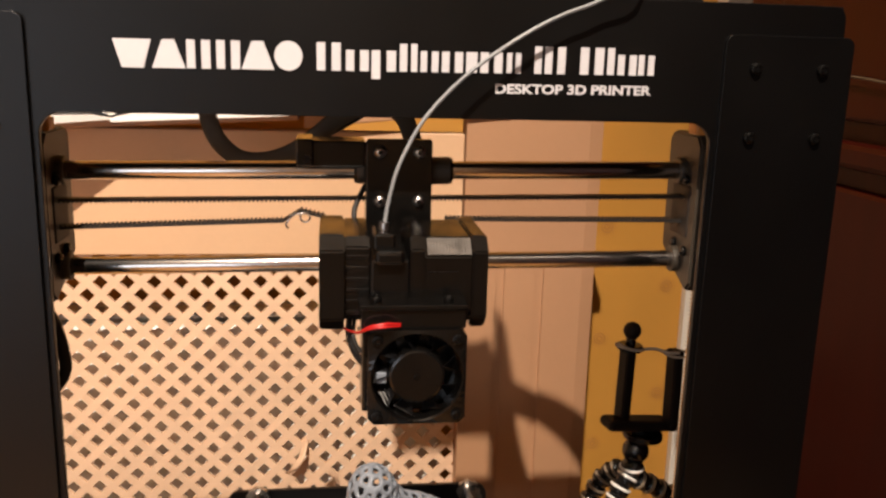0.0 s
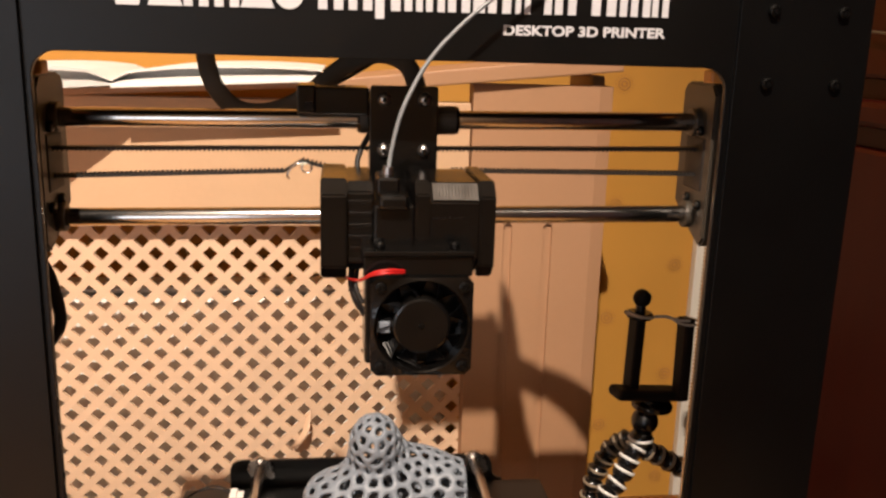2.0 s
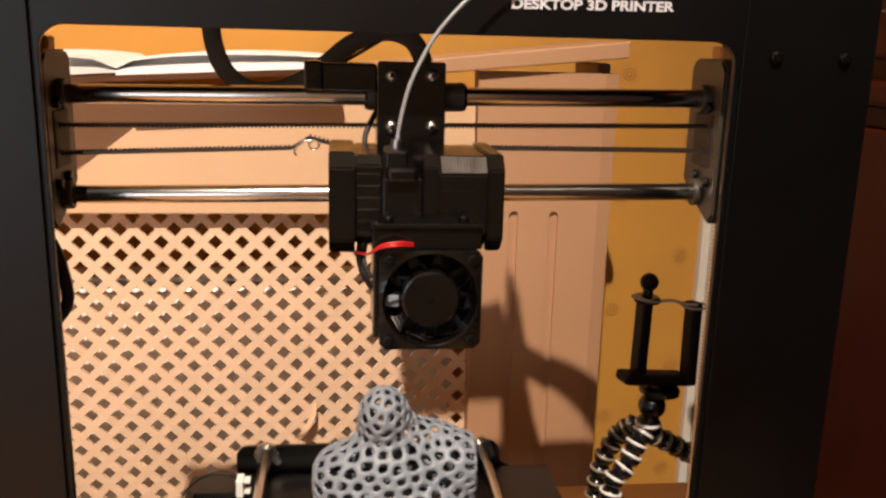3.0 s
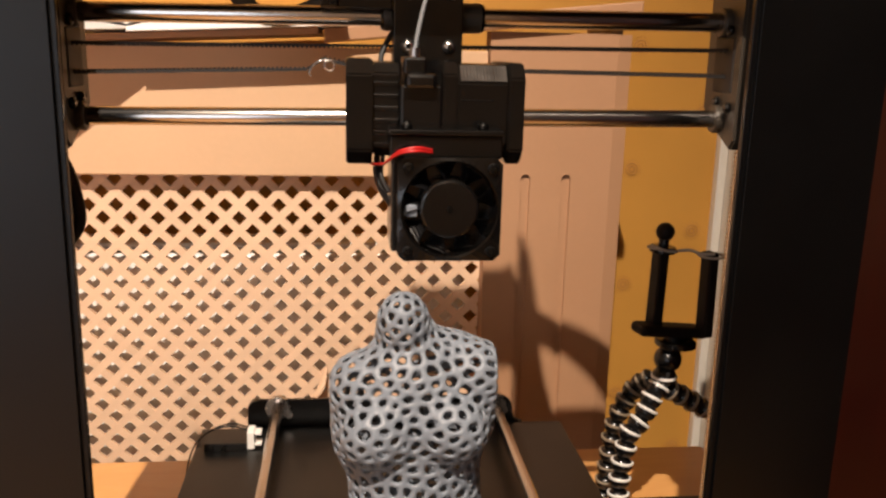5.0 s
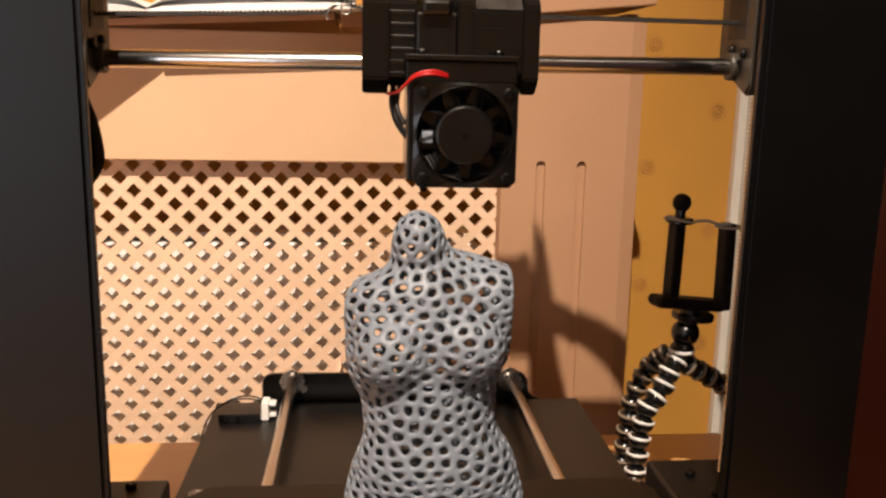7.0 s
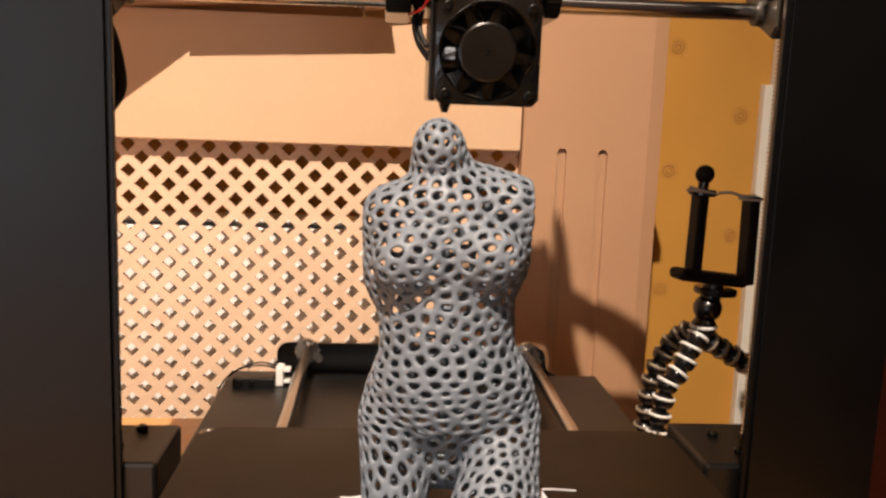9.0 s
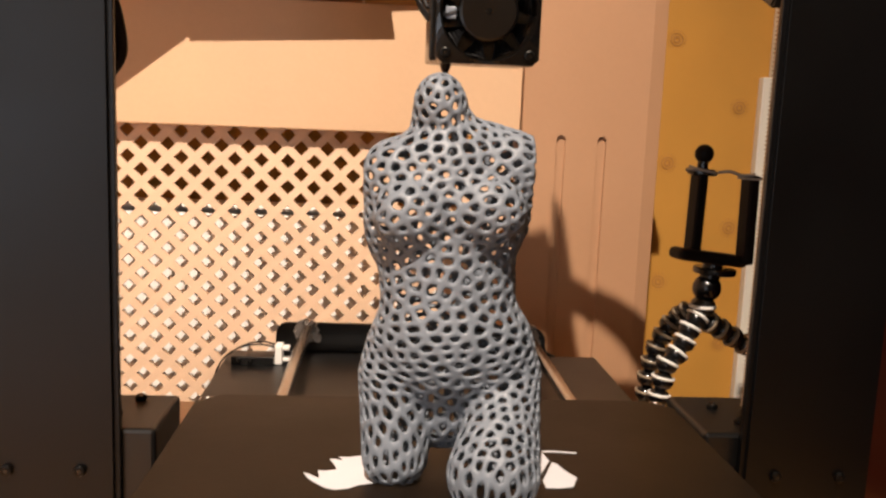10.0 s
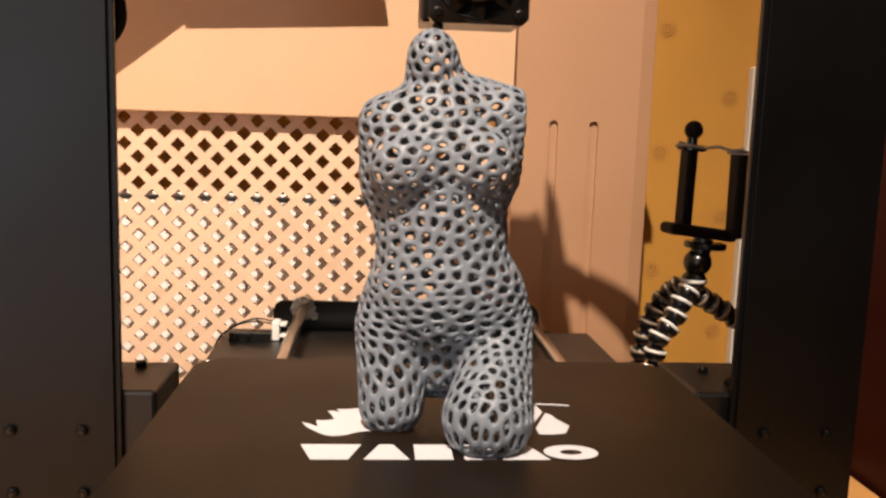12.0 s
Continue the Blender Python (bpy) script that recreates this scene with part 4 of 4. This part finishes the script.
    cell = 0.0054
    own = rng.triangular(0.0034, 0.0046, 0.0054, len(co))
    table_ = {}
    for i in order:
        p, ri = wco[i], own[i]
        kx = tuple((p // cell).astype(int))
        near = False
        for dx in (-1, 0, 1):
            for dy in (-1, 0, 1):
                for dz in (-1, 0, 1):
                    for q, rq in table_.get((kx[0] + dx, kx[1] + dy, kx[2] + dz), ()):
                        if (p[0] - q[0]) ** 2 + (p[1] - q[1]) ** 2 + (p[2] - q[2]) ** 2 < ((ri + rq) / 2) ** 2:
                            near = True
        if not near:
            table_.setdefault(kx, []).append((p, ri))
            seeds.append(p)
    seeds = np.array(seeds)
    f1, f2 = np.empty(len(co)), np.empty(len(co))
    for i in range(0, len(co), 4000):
        d = ((wco[i:i + 4000, None, :] - seeds[None]) ** 2).sum(-1)
        d.partition(4, axis=1)
        d = np.sort(np.sqrt(d[:, :5]), axis=1)
        f1[i:i + 4000] = d[:, 0]
        f2[i:i + 4000] = -0.0006 * np.log(np.exp(-(d[:, 1:] - d[:, 1:2]) / 0.0006).sum(1)) + d[:, 1]
    width = 0.00218
    g = (f2 - f1) - width
    g[co[:, 2] < 0.1508] = 0.001
    # keep what lies within the struts, cutting triangles on the line
    verts = [tuple(v) for v in co]
    heights = list(np.clip((f2 - f1) / width, 0, 1))
    norms = [tuple(v) for v in nor]
    faces, cut = [], {}

    def mid(i, j):
        k = (i, j) if i < j else (j, i)
        if k not in cut:
            s = g[i] / (g[i] - g[j])
            cut[k] = len(verts)
            verts.append(tuple(co[i] + s * (co[j] - co[i])))
            norms.append(tuple(nor[i] + s * (nor[j] - nor[i])))
            heights.append(1.0)
        return cut[k]

    neg = (g < 0).astype(int).tolist()
    for i, j, k in tri.tolist():
        m = neg[i] + neg[j] + neg[k]
        if m == 3:
            faces.append((i, j, k))
        elif m:
            while not neg[i] or (m == 2 and neg[k]):
                i, j, k = j, k, i
            if m == 1:
                faces.append((i, mid(i, j), mid(i, k)))
            else:
                faces.append((i, j, mid(j, k)))
                faces.append((i, mid(j, k), mid(i, k)))
    h, nn = np.array(heights), np.array(norms)
    out = np.array(verts) + nn * (0.0007 * np.sqrt(np.clip(1 - h * h, 0, 1)))[:, None]
    me = bpy.data.meshes.new("torso_figure")
    used = np.unique(np.array(faces))
    back = np.full(len(out), -1)
    back[used] = np.arange(len(used))
    me.from_pydata(out[used].tolist(), [], back[np.array(faces)].tolist())
    me.materials.append(M_PRINT)
    for p in me.polygons:
        p.use_smooth = True
    ob = new("torso_figure", me)
    so = ob.modifiers.new("wall", "SOLIDIFY")
    so.thickness, so.offset = 0.0015, -1
    tagged(ob, "blue-grey printed openwork torso figure standing on the black bed", "figure")


figure()


# ---- tripod with a telephone clamp behind the printer ----
def tripod():
    tr = empty("tripod", "small black flexible tripod with white rings and a telephone clamp", "tripod", (0.19, 0.185, TABLE))
    clampb = part("clamp_base", box(-0.028, 0.026, -0.009, 0.009, -0.0040, 0.0040, 0.0035, 3), M_CLAMP, tr)
    clampb.matrix_basis = pose(0.1965, 0.185, 0.1985, 0, 7, 12)
    for (x0, z0), (x1, z1), y in (((0.1845, 0.2015), (0.1857, 0.2560), 0.187), ((0.2195, 0.1950), (0.2188, 0.2560), 0.181)):
        d = Matrix.Translation(((x0 + x1) / 2, y, (z0 + z1) / 2)) @ pose(0, 0, 0, 0, math.degrees(math.atan2(x1 - x0, z1 - z0)), 12)
        b = box(-0.0038, 0.0038, -0.0060, 0.0060, -(z1 - z0) / 2, (z1 - z0) / 2, 0.0015)
        bmesh.ops.transform(b, matrix=d, verts=b.verts)
        part("clamp_post", b, M_CLAMP, tr)
    knob = part("knob", cyl((0.1868, 0.187, 0.2555), (0.1873, 0.187, 0.266), 0.0036, 18), M_PLASTIC, tr, smooth=False)
    part("knob_ball", ball((0.1876, 0.187, 0.2690), 0.0064), M_CLAMP, knob, smooth=True)
    part("knob_collar", cyl((0.1866, 0.187, 0.2545), (0.1868, 0.187, 0.2590), 0.0092, 20, bevel=0.001), M_PLASTIC, knob)
    cord = torus((0.1866, 0.187, 0.2568), (0.15, 0.1, 1), 0.0098, 0.0010, 24, 6)
    join(cord, tube([(0.1955, 0.181, 0.2570), (0.203, 0.178, 0.2580), (0.210, 0.176, 0.2560), (0.2180, 0.172, 0.2568)], 0.0011))
    join(cord, tube([(0.177, 0.184, 0.2605), (0.181, 0.178, 0.2590), (0.1875, 0.1765, 0.2575)], 0.0010))
    join(cord, torus((0.2187, 0.179, 0.2540), (0, 0, 1), 0.0085, 0.0009, 20, 6))
    part("elastic_cord", cord, M_TWINE, tr, "grey elastic cord", smooth=True)
    part("head_disc", cyl((0.201, 0.185, 0.1915), (0.2008, 0.185, 0.1870), 0.0145, 28, bevel=0.001), M_PLASTIC, tr)
    part("head_ball", ball((0.1965, 0.185, 0.1770), 0.0098), M_RUBBER, tr, smooth=True)
    part("head_neck", cyl((0.1995, 0.185, 0.194), (0.1965, 0.185, 0.176), 0.0068, 18), M_PLASTIC, tr)

    def chain(pts, r, ring=M_RING):
        p = [Vector(a) for a in pts]
        for i, c in enumerate(p):
            d = (p[min(i + 1, len(p) - 1)] - p[max(i - 1, 0)]).normalized()
            j = part("joint_ball", ball(c, r, 0.86, d), M_RUBBER, tr, smooth=True)
            part("joint_ring", torus(c - d * r * 0.30, d, r * 0.95, r * 0.12, 28, 8, 1.3), ring, j, smooth=True)

    chain([(0.1940, 0.183, 0.1645)], 0.0088)
    chain([(0.1895, 0.182, 0.1555), (0.1845, 0.180, 0.1480), (0.1812, 0.179, 0.1395), (0.1755, 0.177, 0.1310), (0.1690, 0.176, 0.1240), (0.1668, 0.175, 0.1130), (0.1650, 0.175, 0.1010), (0.1640, 0.174, 0.0890), (0.1635, 0.173, 0.0770), (0.1640, 0.172, 0.0660), (0.1645, 0.172, 0.0577)], 0.0077)
    chain([(0.1862, 0.194, 0.1570), (0.1825, 0.198, 0.1525), (0.1775, 0.200, 0.1465), (0.1732, 0.201, 0.1380), (0.1695, 0.202, 0.1285), (0.1672, 0.203, 0.1175), (0.1660, 0.204, 0.1060), (0.1655, 0.205, 0.0940), (0.1650, 0.206, 0.0820), (0.1645, 0.207, 0.0700), (0.164, 0.208, 0.0575)], 0.0075, M_RING_SHADED)
    chain([(0.2035, 0.188, 0.1510), (0.2125, 0.190, 0.1460), (0.2215, 0.191, 0.1405), (0.2310, 0.192, 0.1350), (0.2410, 0.193, 0.1295), (0.2500, 0.194, 0.1220), (0.2570, 0.195, 0.1120), (0.2610, 0.196, 0.1000), (0.2630, 0.197, 0.0880), (0.2640, 0.198, 0.0760), (0.2640, 0.198, 0.0660), (0.2640, 0.198, 0.0575)], 0.0075, M_RING_SHADED)
    settle(tr)


tripod()


# ---- spool holder on top of the frame ----
def spool_holder():
    th = empty("spool_holder", "black steel spool holder bracket standing on the printer frame", "spool holder", (0.07, 0.03, FT))
    part("foot", box(0.020, 0.140, 0.006, 0.052, FT + 0.0002, FT + 0.0032, 0.0005), M_BASE, th)
    part("upright", extrude_poly([(0.031, FT + 0.0034), (0.068, FT + 0.0034), (0.0625, 0.506), (0.0545, 0.532), (0.0485, 0.560), (0.0470, 0.586), (0.0385, 0.628), (0.0325, 0.646), (0.0300, 0.646), (0.0300, 0.545)], 0.003, 0.032, 0.0004), M_BASE, th)
    outer = [(0.044, 0.584), (0.056, 0.5785), (0.082, 0.568), (0.1026, 0.556), (0.119, 0.538), (0.129, 0.512), (0.132, FT + 0.0034)]
    inner = [(0.116, FT + 0.0034), (0.110, 0.503), (0.100, 0.520), (0.084, 0.538), (0.068, 0.551), (0.048, 0.558)]
    part("brace", extrude_poly(outer + inner, 0.003, 0.0355, 0.0004), M_BASE, th)
    settle(th)
    sp = empty("filament_spool", "small black spool of grey filament on its holder", "spool", (-0.01, 0.03, 0.552))
    for x in (-0.0465, 0.0255):
        part("rim", cyl((x, 0.030, 0.587), (x + 0.003, 0.030, 0.587), 0.0265, 40), M_PLASTIC, sp)
    part("winding", cyl((-0.0430, 0.030, 0.587), (0.0250, 0.030, 0.587), 0.0245, 40), M_FIL, sp)
    part("axle", cyl((-0.049, 0.030, 0.587), (0.0318, 0.030, 0.587), 0.006, 16), M_PLASTIC, sp)
    settle(sp)


spool_holder()
